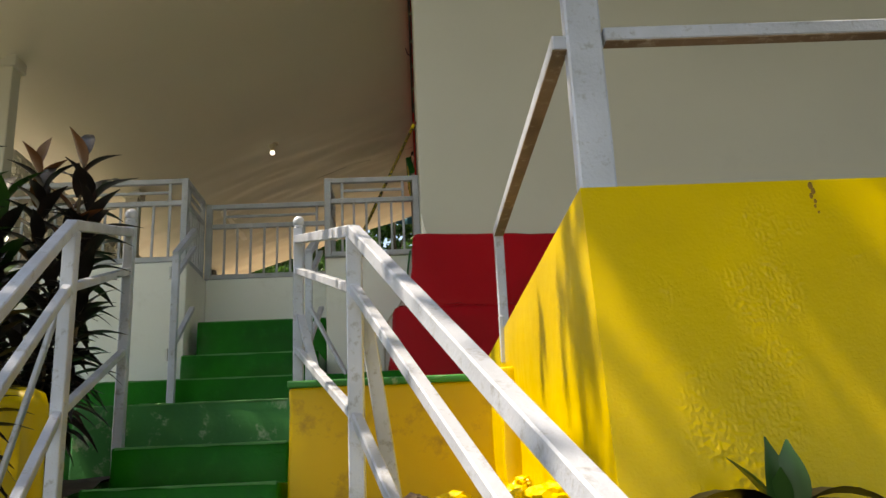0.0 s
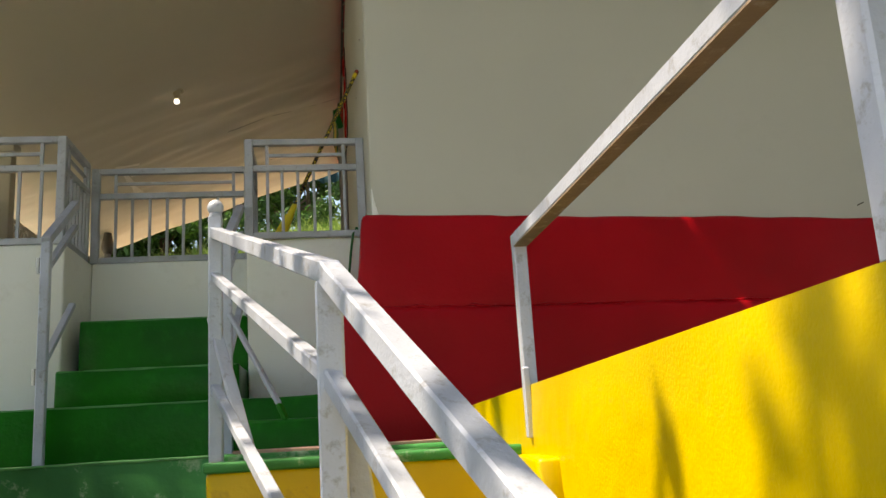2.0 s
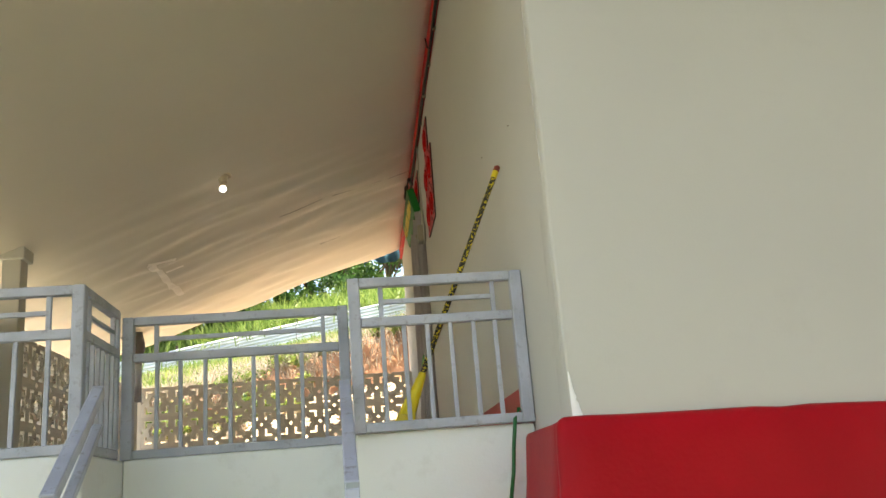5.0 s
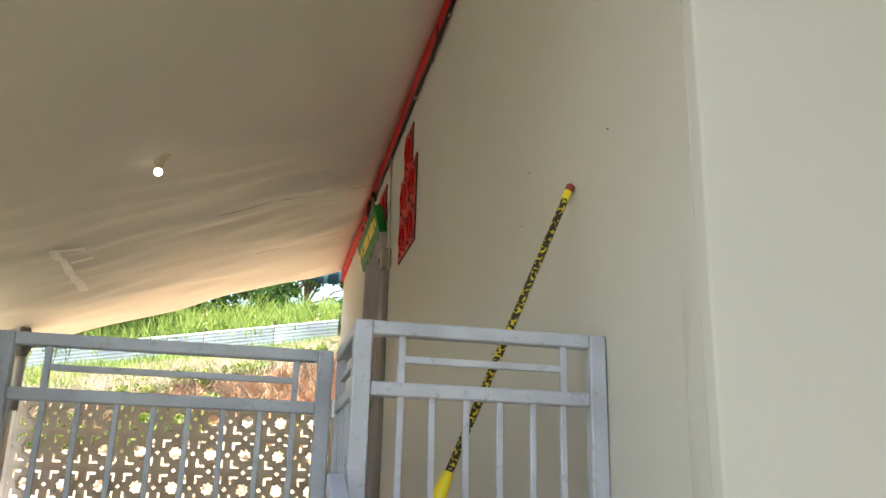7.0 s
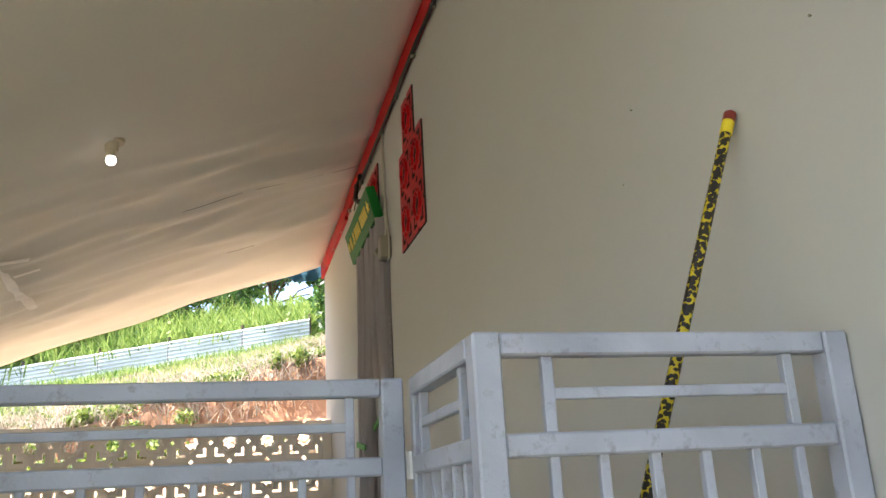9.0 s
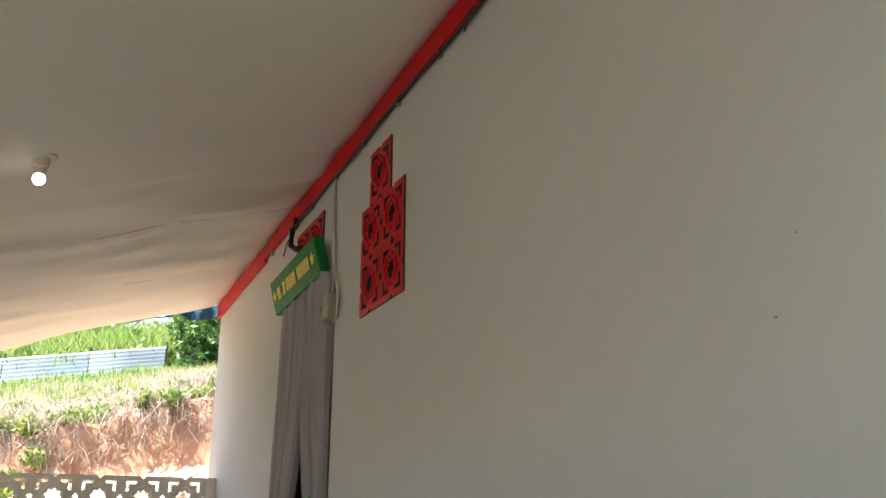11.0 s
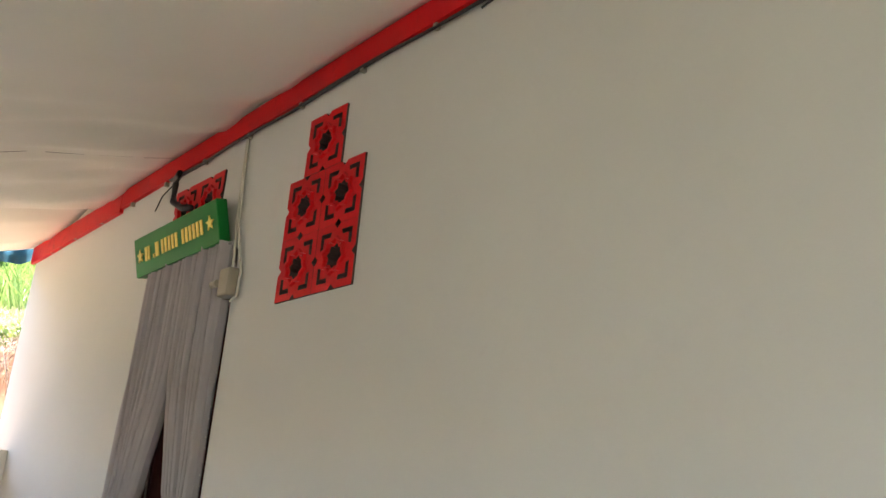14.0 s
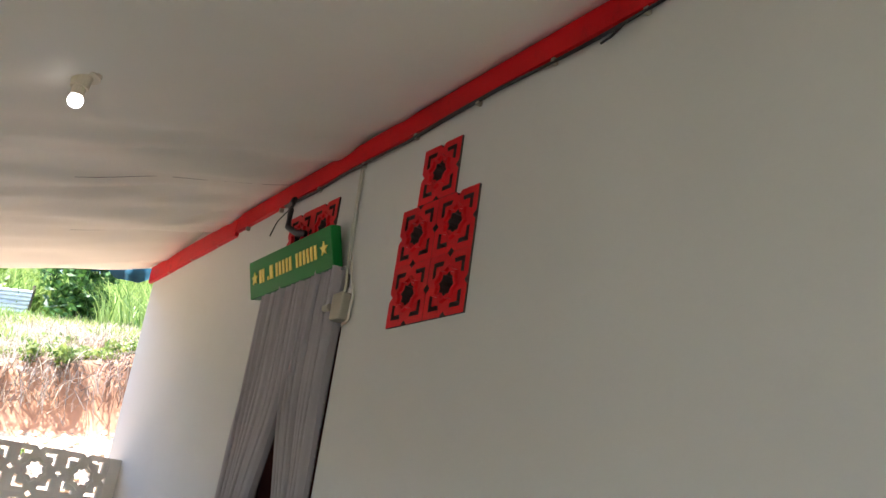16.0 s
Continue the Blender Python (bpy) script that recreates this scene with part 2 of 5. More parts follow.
tagged(part("plinth_side", bm, M_RED, smooth=True), "red painted plinth turning the corner to the porch", "plinth", kind="structure")
bm = dented_box(WX - 0.22, WX, FY + 0.03, 6.53, 1.6, 2.75, 0.14, 0.010, 0.02)
tagged(part("plinth_side_low", bm, M_RED, smooth=True), "red painted lower plinth turning the corner to the porch", "plinth", kind="structure")
bm = B()
box(bm, WX - 0.03, WX, 6.535, 10.88, FLOOR, 3.47, 0.004)
tagged(part("baseboard", bm, M_RED), "red painted band along the foot of the porch wall", "baseboard", kind="structure")

# ceiling of the porch
def buckle(x, y):
    """Sag of the thin ceiling sheets, in waves across the porch."""
    return 0.05 * noise.noise(Vector((x * 0.35, y * 1.5 - x * 0.3, 3))) + 0.06 * noise.noise(Vector((x * 0.8, y * 2.9 - x * 0.5, 7))) + 0.025 * noise.noise(Vector((x * 1.6, y * 6, 12)))


bm = B()
X1, Y0, Y1 = -4.35, 5.15, 14.80
nx, ny = 50, 190
grid = []
for i in range(nx + 1):
    row = []
    for j in range(ny + 1):
        x, y = WX + (X1 - WX) * i / nx, Y0 + (Y1 - Y0) * j / ny
        far = max(0.0, min(1.0, (y - 9.5) / 2.2))
        w = buckle(x, y)
        row.append(bm.verts.new((x, y, ceil_z(x, y) + far * w)))
    grid.append(row)
for i in range(nx):
    for j in range(ny):
        bm.faces.new((grid[i][j], grid[i + 1][j], grid[i + 1][j + 1], grid[i][j + 1]))
ext = bmesh.ops.extrude_face_region(bm, geom=bm.faces[:])
bmesh.ops.translate(bm, verts=[v for v in ext["geom"] if isinstance(v, bmesh.types.BMVert)], vec=(0, 0, 0.03))
tagged(part("ceiling", bm, M_CEIL, smooth=True), "sloping cream sheet ceiling of the porch with soft buckles", "ceiling", kind="structure")


def on_ceiling(pts, width, drop=0.004):
    """A thin strip that follows the ceiling along plan points."""
    bm = B()
    prev = None
    for (x0, y0), (x1, y1) in zip(pts, pts[1:]):
        n = max(2, int(math.hypot(x1 - x0, y1 - y0) / 0.1))
        sx, sy = (y1 - y0), -(x1 - x0)
        ln = math.hypot(sx, sy)
        for k in range(n + 1):
            x, y = x0 + (x1 - x0) * k / n, y0 + (y1 - y0) * k / n
            wd = width * (0.75 + 0.5 * noise.noise(Vector((x * 7, y * 7, 1))))
            pair = []
            for sgn in (-0.5, 0.5):
                xx, yy = x + sgn * wd * sx / ln, y + sgn * wd * sy / ln
                far = max(0.0, min(1.0, (yy - 9.5) / 2.2))
                w = buckle(xx, yy)
                pair.append(bm.verts.new((xx, yy, ceil_z(xx, yy) + far * w - drop)))
            if prev:
                bm.faces.new((prev[0], prev[1], pair[1], pair[0]))
            prev = pair
    return bm


M_TAPE = paint("pale_tape", (0.93, 0.88, 0.80), 0.6, 0.1)
M_SEAM = paint("dark_seam", (0.16, 0.12, 0.09), 0.9, 0.1)
tape = thing("repair_tape", "pale torn repair tape on the porch ceiling", "tape", at=(-2.8, 12.5, 5.5))
part("strip", on_ceiling([(-2.77, 11.60), (-2.74, 13.06)], 0.09, 0.02), M_TAPE, tape)
part("strip", on_ceiling([(-2.80, 11.56), (-2.55, 11.68)], 0.06, 0.016), M_TAPE, tape)
part("strip", on_ceiling([(-2.72, 12.03), (-2.54, 12.03)], 0.06, 0.016), M_TAPE, tape)
for (xa, ya), (xb, yb) in (((-0.09, 11.93), (-0.32, 11.89)), ((-0.4, 11.87), (-0.62, 11.82)), ((-0.72, 11.80), (-0.95, 11.75)), ((-1.05, 11.73), (-1.5, 11.70)), ((-0.9, 13.33), (-1.15, 13.32))):
    tagged(part("ceiling_seam", on_ceiling([(xa, ya), (xb, yb)], 0.012, 0.012), M_SEAM), "thin dark open joint in the ceiling sheets", "seam", kind="structure")

# porch floor slab and parapets
for nm, x0, x1, y0, lab in (("parapet_left", -3.8, -1.85, 6.485, "white painted plaster parapet under the long railing"), ("parapet_gate", -1.847, -0.803, 7.06, "white painted riser wall under the gate"), ("parapet_right", -0.80, WX - 0.002, 6.535, "white painted plaster parapet beside the red plinth")):
    bm = dented_box(x0, x1, y0, 14.42, 1.6, FLOOR, 0.25, 0.005, 0.012)
    tagged(part(nm, bm, M_PARAPET, smooth=True), lab, "parapet", kind="structure")

# ---- steps and landing ----
LZ = 2.04
# weathered paint; its pale blotches also put sun dapples into the colour
M_LAND = paint("weathered_sun_dappled_green", (0.04, 0.22, 0.06), 0.5, 0.8, 9, 0.35, grain=40, spec=0.2, dirt_or_sun=(0.46, 0.52, 0.40), dirt_or_sun_amount=0.9)
tagged(part("landing", dented_box(-1.95, 0.28, 4.75, 5.74, 0.0, LZ, 0.2, 0.006, 0.015), M_LAND, smooth=True), "green painted concrete landing between two flights", "landing", kind="structure")
stairs = thing("stairs", "green painted concrete upper steps below the gate", "steps", kind="structure", at=(-1.3, 5.9, LZ))
part("step", dented_box(-3.2, -0.19, 5.75, 6.46, 1.6, 2.31, 0.15, 0.006, 0.014), M_GREEN, stairs, smooth=True)
part("step", dented_box(-1.76, -0.805, 6.07, 7.05, 2.30, 2.52, 0.12, 0.005, 0.012), M_GREEN, stairs, smooth=True)
part("step", dented_box(-1.785, -0.805, 6.60, 7.05, 2.50, 2.862, 0.12, 0.005, 0.012), M_GREEN, stairs, smooth=True)
# worn edge colour, with the sunlit line of the nosing painted in
M_NOSE = paint("worn_sunlit_green_edge", (0.06, 0.25, 0.07), 0.5, 0.6, 30, 0.3, dirt_or_sun=(0.012, 0.17, 0.02), dirt_or_sun_amount=0.95)


def nosing(parent, x0, x1, y, z):
    """The worn front edge of a step, painted paler where the sun catches it."""
    bm = B()
    n = 60
    rings = []
    for k in range(n + 1):
        x = x0 + (x1 - x0) * k / n
        r = 0.008 + 0.006 * noise.noise(Vector((x * 9, y, z)))
        rings.append([bm.verts.new((x, y + dy * r, z + dz * r + 0.002)) for dy, dz in ((-0.5, -0.9), (-0.75, 0.1), (0.0, 0.35), (1.3, 0.2))])
    for a, b in zip(rings, rings[1:]):
        for q in range(3):
            bm.faces.new((a[q], a[q + 1], b[q + 1], b[q]))
    part("nosing", bm, M_NOSE, parent, "worn green front edge painted pale as if sunlit", smooth=True)


nosing(stairs, -3.15, -0.75, 5.752, 2.306)
nosing(stairs, -1.74, -0.82, 6.072, 2.516)
nosing(stairs, -1.77, -0.82, 6.602, 2.858)
part("kerb", dented_box(-0.72, -0.20, 5.45, 5.76, 1.9, 2.19, 0.1, 0.008, 0.02), M_GREEN, stairs, smooth=True)
low = thing("stairs", "green painted concrete lower flight of steps", "steps", kind="structure", at=(-1.2, 4.0, 1.8))
for k in range(9):
    part("step", dented_box(-1.6 + 0.03 * k, -0.745 + 0.03 * k, 4.36 - 0.45 * k, 4.66 - 0.45 * k + 0.3 * (k > 0), -0.5, 1.79 - 0.2 * k, 0.15, 0.006, 0.014), M_GREEN, low, smooth=True)
for k in range(3):
    nosing(low, -1.58 + 0.03 * k, -0.76 + 0.03 * k, 4.362 - 0.45 * k, 1.786 - 0.2 * k)
nosing(low, -1.6, -0.76, 4.752, LZ - 0.004)
M_STRIP = paint("worn_red_strip", (0.50, 0.30, 0.25), 0.6, 0.3, 14, 0.35, dirt_or_sun=(0.42, 0.08, 0.06), dirt_or_sun_amount=0.8)
tagged(part("floor_strip", dented_box(-0.70, 0.26, 4.80, 5.66, 2.03, 2.052, 0.15, 0.004, 0.004), M_STRIP), "worn red and grey concrete strip on the landing", "floor", kind="structure")

# yellow retaining wall, front face battered and lumpy
bm = B()
nu, nv = 520, 290


def yellow_front(u, v):
    if u < 0.75:
        x = 0.317 + u / 0.75
    elif u < 0.92:
        x = 1.317 + 1.3 * (u - 0.75) / 0.17
    else:
        x = 2.617 + 1.9 * (u - 0.92) / 0.08
    v = v * 0.70 if v < 0.88 else 0.616 + (v - 0.88) * 3.2
    z = 2.21 - 1.5 * v
    centre = 0.74 - 0.22 * (2.0 - z)
    patch = 0.9 * math.exp(-((x - centre) / 0.17) ** 2) + 0.35 * sm(0.8, 1.0, x) - 0.55
    patch += 0.7 * noise.noise(Vector((x * 5, z * 4, 5))) + 0.5 * noise.noise(Vector((x * 13, z * 13, 11)))
    patch = sm(-0.05, 0.45, patch)
    warp = 0.007 * noise.noise_vector(Vector((x * 30, z * 30, 1)))
    crust = max(0.0, 0.28 - abs(noise.noise(Vector(((x + warp.x) * 84, (z + warp.y) * 98, 2)))))
    fine = max(0.0, noise.noise(Vector(((x + warp.y) * 85, (z + warp.x) * 95, 8))) - 0.08)
    rough = patch * (0.008 * crust + 0.0035 * fine) + 0.0006 * noise.noise(Vector((x * 40, z * 40, 3)))
    wave = 0.009 * noise.noise(Vector((x * 2, z * 2, 0)))
    edge = min(1.0, v * 14, (x - 0.317) * 14)
    return Vector((x, 2.07 - 0.24 * v - (rough + wave) * edge, z))


fr = [[bm.verts.new(yellow_front(i / nu, j / nv)) for j in range(nv + 1)] for i in range(nu + 1)]
for i in range(nu):
    for j in range(nv):
        bm.faces.new((fr[i][j], fr[i + 1][j], fr[i + 1][j + 1], fr[i][j + 1]))
tagged(part("retaining_wall_front", bm, M_YEL, smooth=True), "bright yellow painted lumpy plaster front of the retaining wall", "retaining wall", kind="structure")
bm = B()
nu, nv = 220, 80
side = []
for i in range(nu + 1):
    row = []
    for j in range(nv + 1):
        u, v = i / nu, j / nv
        y = 2.07 - 0.24 * v * (1 - u) + (5.80 - 2.07) * u
        z = 2.21 - 0.05 * u - 1.5 * v
        w = 0.005 * noise.noise(Vector((y * 8, z * 1.0, 4))) + 0.0025 * noise.noise(Vector((y * 30, z * 22, 5))) + 0.010 * noise.noise(Vector((y * 2.2, z * 2.2, 9)))
        row.append(bm.verts.new((0.317 - 0.10 * u + w * min(1.0, u * 30, v * 12), y, z)))
    side.append(row)
for i in range(nu):
    for j in range(nv):
        bm.faces.new((side[i][j], side[i + 1][j], side[i + 1][j + 1], side[i][j + 1]))
tagged(part("retaining_wall_side", bm, M_YEL, smooth=True), "bright yellow painted side of the retaining wall along the steps", "retaining wall", kind="structure")
bm = B()
vs = [bm.verts.new(c) for c in ((0.375, 2.10, 2.185), (4.53, 2.10, 2.185), (4.53, 5.84, 2.137), (0.275, 5.80, 2.137))]
bm.faces.new(vs)
ext = bmesh.ops.extrude_face_region(bm, geom=bm.faces[:])
bmesh.ops.translate(bm, verts=[v for v in ext["geom"] if isinstance(v, bmesh.types.BMVert)], vec=(0, 0, -0.5))
tagged(part("terrace", bm, M_CONC), "worn grey-brown concrete terrace floor behind the yellow wall", "terrace", kind="structure")
tagged(part("landing_edge", dented_box(-0.69, 0.29, 3.93, 4.77, 1.985, 2.018, 0.1, 0.005, 0.008), M_LAND, smooth=True), "green painted front edge of the landing", "landing", kind="structure")
bm = dented_box(-0.685, 0.29, 3.94, 4.75, 0.4, 1.992, 0.09, 0.012, 0.02)
tagged(part("landing_face", bm, M_YELSTAIN, smooth=True), "stained yellow painted front face of the landing", "wall", kind="structure")


# ---- ground, planting beds and bank ----
def rough_ground(bm, x0, x1, y0, y1, nx, ny, fz):
    g = [[bm.verts.new((x0 + (x1 - x0) * i / nx, y0 + (y1 - y0) * j / ny, fz(x0 + (x1 - x0) * i / nx, y0 + (y1 - y0) * j / ny))) for j in range(ny + 1)] for i in range(nx + 1)]
    for i in range(nx):
        for j in range(ny):
            bm.faces.new((g[i][j], g[i + 1][j], g[i + 1][j + 1], g[i][j + 1]))
    return bm


def bank_lip(x):
    return 17.5 + 0.35 * noise.noise(Vector((x * 0.6, 0, 1))) + 0.18 * noise.noise(Vector((x * 2.1, 0, 3)))


def lip_z(x):
    return max(4.75, min(6.4, 5.74 + 0.27 * x)) + 0.10 * noise.noise(Vector((x * 1.7, 5, 1)))


def hill(x, y):
    """The ground behind the house: talus, cut face, then a grass slope up to the fence."""
    d = y - bank_lip(x)
    top = lip_z(x)
    foot = 3.2 + 0.66 * (top - 3.2)
    z = 3.2 + (foot - 3.2) * sm(-2.7, -0.1, d) ** 0.8
    z += (top - foot) * sm(-0.2, 0.14, d)
    if d > 0:
        rise = d + 0.8 * max(0.0, min(d, 15.5) - 10.5) - 0.9 * max(0.0, d - 15.5)
        z += (7.84 + 0.165 * (max(-12, min(6, x)) - 1.0) - top) * rise / 10.5
    return z + 0.08 * noise.noise(Vector((x * 1.3, y * 1.3, 0)))


def ground_z(x, y):
    if y > 15.2:
        z = 3.2 + (hill(x, y) - 3.2) * sm(15.2, 16.0, y) if abs(x) < 30 else 3.2
        return z - 0.35
    z = -0.4 + 3.0 * sm(5.0, 12, y)
    if x < -4.2:
        z = -0.4 + 3.0 * sm(1.0, 8.0, y)
    return z


xs = sorted(set([-400, -200, -100, -60, 60, 100, 200, 400] + [x * 2.0 for x in range(-20, 21)]))
ys = sorted(set([-400, -200, -100, -60, -30, 80, 120, 200, 400] + [-20 + y * 2.0 for y in range(0, 41)]))
bm = B()
g = [[bm.verts.new((x, y, min(ground_z(x, y), 13.0) if y < 70 else 13.0)) for y in ys] for x in xs]
for i in range(len(xs) - 1):
    for j in range(len(ys) - 1):
        bm.faces.new((g[i][j], g[i + 1][j], g[i + 1][j + 1], g[i][j + 1]))
# dry earth, its colour raised to bounce more light onto the porch ceiling
M_BOUNCE_EARTH = paint("pale_bounce_earth", (0.30, 0.285, 0.21), 0.95, 0.8, 1.2, 0.35, grain=8, dirt_or_sun=(0.40, 0.35, 0.27), dirt_or_sun_amount=0.6)
tagged(part("ground", bm, M_BOUNCE_EARTH, smooth=True), "dry earth ground around the house, coloured pale to bounce light", "ground", kind="structure")

bm = B()
g2 = []
bx = [-9 + 15 * i / 130 for i in range(131)]
for x in bx:
    row = []
    for j in range(60):
        d = -2.9 + 4.4 * j / 59
        y = bank_lip(x) + d
        z = hill(x, y)
        f = sm(-0.5, -0.1, d) * (1 - sm(0.1, 0.5, d))
        row.append(bm.verts.new((x, y - f * (0.28 * abs(noise.noise(Vector((x * 1.8, z * 1.1, 2)))) + 0.12 * noise.noise(Vector((x * 5, z * 4, 2)))), z + 0.06 * noise.noise(Vector((x * 4, y * 4, 6))))))
    g2.append(row)
for i in range(len(bx) - 1):
    for j in range(59):
        bm.faces.new((g2[i][j], g2[i + 1][j], g2[i + 1][j + 1], g2[i][j + 1]))
M_CLAY = paint("pale_dry_clay", (0.62, 0.48, 0.33), 0.95, 1.0, 6, 0.35, grain=20, dirt_or_sun=(0.46, 0.26, 0.15), dirt_or_sun_amount=0.6)
bank = part("soil_bank", bm, M_SOIL, smooth=True)
bank.data.materials.append(M_CLAY)
for p in bank.data.polygons:
    c = p.center
    if c.y - bank_lip(c.x) < -0.34 + 0.12 * noise.noise(Vector((c.x * 3, 0, 2))):
        p.material_index = 1
tagged(bank, "cut bank of bare orange soil with pale rubble at its foot", "bank", kind="structure")
bm = B()
rough_ground(bm, -16, 9, 18.9, 46, 60, 60, lambda x, y: hill(x, y))
tagged(part("grass_slope", bm, M_GRASS, smooth=True), "sunlit grassy hillside behind the house", "hillside", kind="structure")

M_EARTH = paint("dark_earth", (0.05, 0.034, 0.024), 0.95, 1.0, 6, 0.4, grain=25, dirt_or_sun=(0.12, 0.09, 0.06), dirt_or_sun_amount=0.6)
bm = B()
rough_ground(bm, -0.72, 0.36, 0.6, 3.98, 26, 70, lambda x, y: 0.55 + 0.92 * sm(1.0, 3.9, y) + 0.05 * noise.noise(Vector((x * 5, y * 5, 0))))
tagged(part("planting_bed", bm, M_EARTH, smooth=True), "dark earth bed with rubble beside the steps", "ground", kind="structure")
bm = B()
rough_ground(bm, 0.30, 4.5, 0.2, 1.95, 50, 20, lambda x, y: 1.10 + 0.22 * sm(0.4, 1.7, y) + 0.04 * noise.noise(Vector((x * 4, y * 4, 3))))
tagged(part("planting_bed_front", bm, M_EARTH, smooth=True), "dark earth bed at the foot of the yellow wall", "ground", kind="structure")
bm = B()
rough_ground(bm, -5.0, -1.58, 0.0, 5.74, 40, 60, lambda x, y: 0.5 + 1.15 * sm(0.5, 4.5, y) + 0.05 * noise.noise(Vector((x * 4, y * 4, 7))))
tagged(part("planting_bed_left", bm, M_EARTH, smooth=True), "dark earth bed below the porch parapet", "ground", kind="structure")


def lump(r, squash, seed, cuts=2):
    bm = B()
    bmesh.ops.create_icosphere(bm, subdivisions=cuts, radius=r)
    for v in bm.verts:
        n = v.co.normalized()
        v.co = v.co * (1 + 0.35 * noise.noise(n * 1.7 + Vector((seed, 0, 0)))) + n * r * 0.15 * noise.noise(n * 5 + Vector((0, seed, 0)))
        v.co.z *= squash
    return bm


def crumbly(bm, r):
    """Roughen a lump as broken mortar is."""
    for v in bm.verts:
        v.co += v.co.normalized() * r * (0.22 * noise.noise(v.co * 2.2 / r) + 0.10 * noise.noise(v.co * 5.0 / r))
    return bm


for k in range(46):
    y = 2.55 + 1.35 * random.random()
    q = random.random()
    x, r = 0.27 - 0.42 * q, 0.03 + 0.05 * random.random()
    ob = part("rubble_stone", crumbly(lump(r * 0.85, 0.75, k, 3), r), M_YEL if q < 0.72 else M_EARTH, None)
    ob.location = (x, y, max(1.545 - 0.22 * q + 0.03 * random.random() - r, 0.55 + 0.92 * sm(1.0, 3.9, y)))
    tagged(ob, "lump of rubble splashed with yellow paint" if q < 0.72 else "dark lump of soil and rubble", "stone", "rubble beside the steps")
bm = B()
rough_ground(bm, -0.16, 0.33, 2.45, 3.96, 30, 90, lambda x, y: min(1.50, 1.46 + 0.12 * (x - 0.1)) - 0.35 * sm(0.0, -0.16, x) - 0.4 * sm(2.75, 2.45, y) + 0.03 * noise.noise(Vector((x * 16, y * 16, 2))) + 0.015 * noise.noise(Vector((x * 45, y * 45, 4))))
tagged(part("rubble_heap", bm, M_YEL, smooth=True), "heap of lumpy mortar spill splashed with yellow paint", "rubble", kind="structure")
tagged(part("wall_ledge", dented_box(0.215, 0.30, 3.50, 3.955, 0.3, 1.985, 0.07, 0.010, 0.01), M_YEL, smooth=True), "low yellow painted ledge along the retaining wall", "ledge", kind="structure")
bm = dented_box(-3.2, -1.70, 3.80, 3.96, 0.8, 2.03, 0.08, 0.02, 0.08)
tagged(part("planter_wall", bm, M_YEL, smooth=True), "rounded yellow painted low planter wall behind the shrub", "low wall", kind="structure")


# ---- pierced blocks ----
def roster_mesh(size, depth, name):
    """A pierced block: star hole, four angled slots, half diamonds on the edges."""
    bm = B()
    loops = []
    n = 0.075
    outer = []
    for k in range(4):
        c, s_ = [(1, 0), (0, 1), (-1, 0), (0, -1)][k]
        for px, py in ((-0.5, -0.5), (-n, -0.5), (0, -0.5 + n), (n, -0.5)):
            outer.append((px * c - py * s_, px * s_ + py * c))
    loops.append(outer)
    loops.append([((0.195 if i % 2 else 0.15) * math.cos(math.pi * i / 8 + 0.2), (0.195 if i % 2 else 0.15) * math.sin(math.pi * i / 8 + 0.2)) for i in range(16)])
    L = [(0.385, 0.385), (0.13, 0.385), (0.15, 0.31), (0.31, 0.31), (0.31, 0.15), (0.385, 0.13)]
    for c, s_ in ((1, 1), (-1, 1), (-1, -1), (1, -1)):
        loops.append([(x * c, y * s_) for x, y in L])
    edges = []
    for lp in loops:
        vs = [bm.verts.new((x * size, 0, y * size)) for x, y in lp]
        edges += [bm.edges.new((vs[i], vs[(i + 1) % len(vs)])) for i in range(len(vs))]
    bmesh.ops.triangle_fill(bm, use_beauty=True, edges=edges, normal=(0, -1, 0))
    ext = bmesh.ops.extrude_face_region(bm, geom=bm.faces[:])
    bmesh.ops.translate(bm, verts=[v for v in ext["geom"] if isinstance(v, bmesh.types.BMVert)], vec=(0, depth, 0))
    # raised star ridge round the hole
    ring = []
    for rad, dy in ((0.215, 0.0), (0.225, -0.05), (0.265, -0.05), (0.275, 0.0)):
        ring.append([bm.verts.new((size * (rad + (0.03 if i % 2 else -0.02)) * math.cos(math.pi * i / 8 + 0.2), dy * size, size * (rad + (0.03 if i % 2 else -0.02)) * math.sin(math.pi * i / 8 + 0.2))) for i in range(16)])
    for a_, b_ in zip(ring, ring[1:]):
        for i in range(16):
            bm.faces.new((a_[i], a_[(i + 1) % 16], b_[(i + 1) % 16], b_[i]))
    bmesh.ops.recalc_face_normals(bm, faces=bm.faces)
    me = bpy.data.meshes.new(name)
    bm.to_mesh(me)
    bm.free()
    return me


ME_BLOCK = roster_mesh(0.37, 0.055, "pierced_block")
ME_BLOCK.materials.append(M_ROSTER)
ME_VENT = roster_mesh(0.326, 0.09, "vent_block")
ME_VENT.materials.append(M_REDTRIM)
# dark inner faces put the shade inside the vent holes into the colour
M_HOLE_SHADE = paint("vent_hole_shade", (0.06, 0.045, 0.04), 0.95, 0.4)
ME_VENT.materials.append(M_HOLE_SHADE)
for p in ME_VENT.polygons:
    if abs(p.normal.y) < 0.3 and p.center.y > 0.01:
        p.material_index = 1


def piece(name, me, parent, m):
    ob = new(name, me)
    ob.parent = parent
    ob.matrix_parent_inverse = Matrix.Translation(-Vector(parent.location))
    ob.matrix_basis = m
    return ob


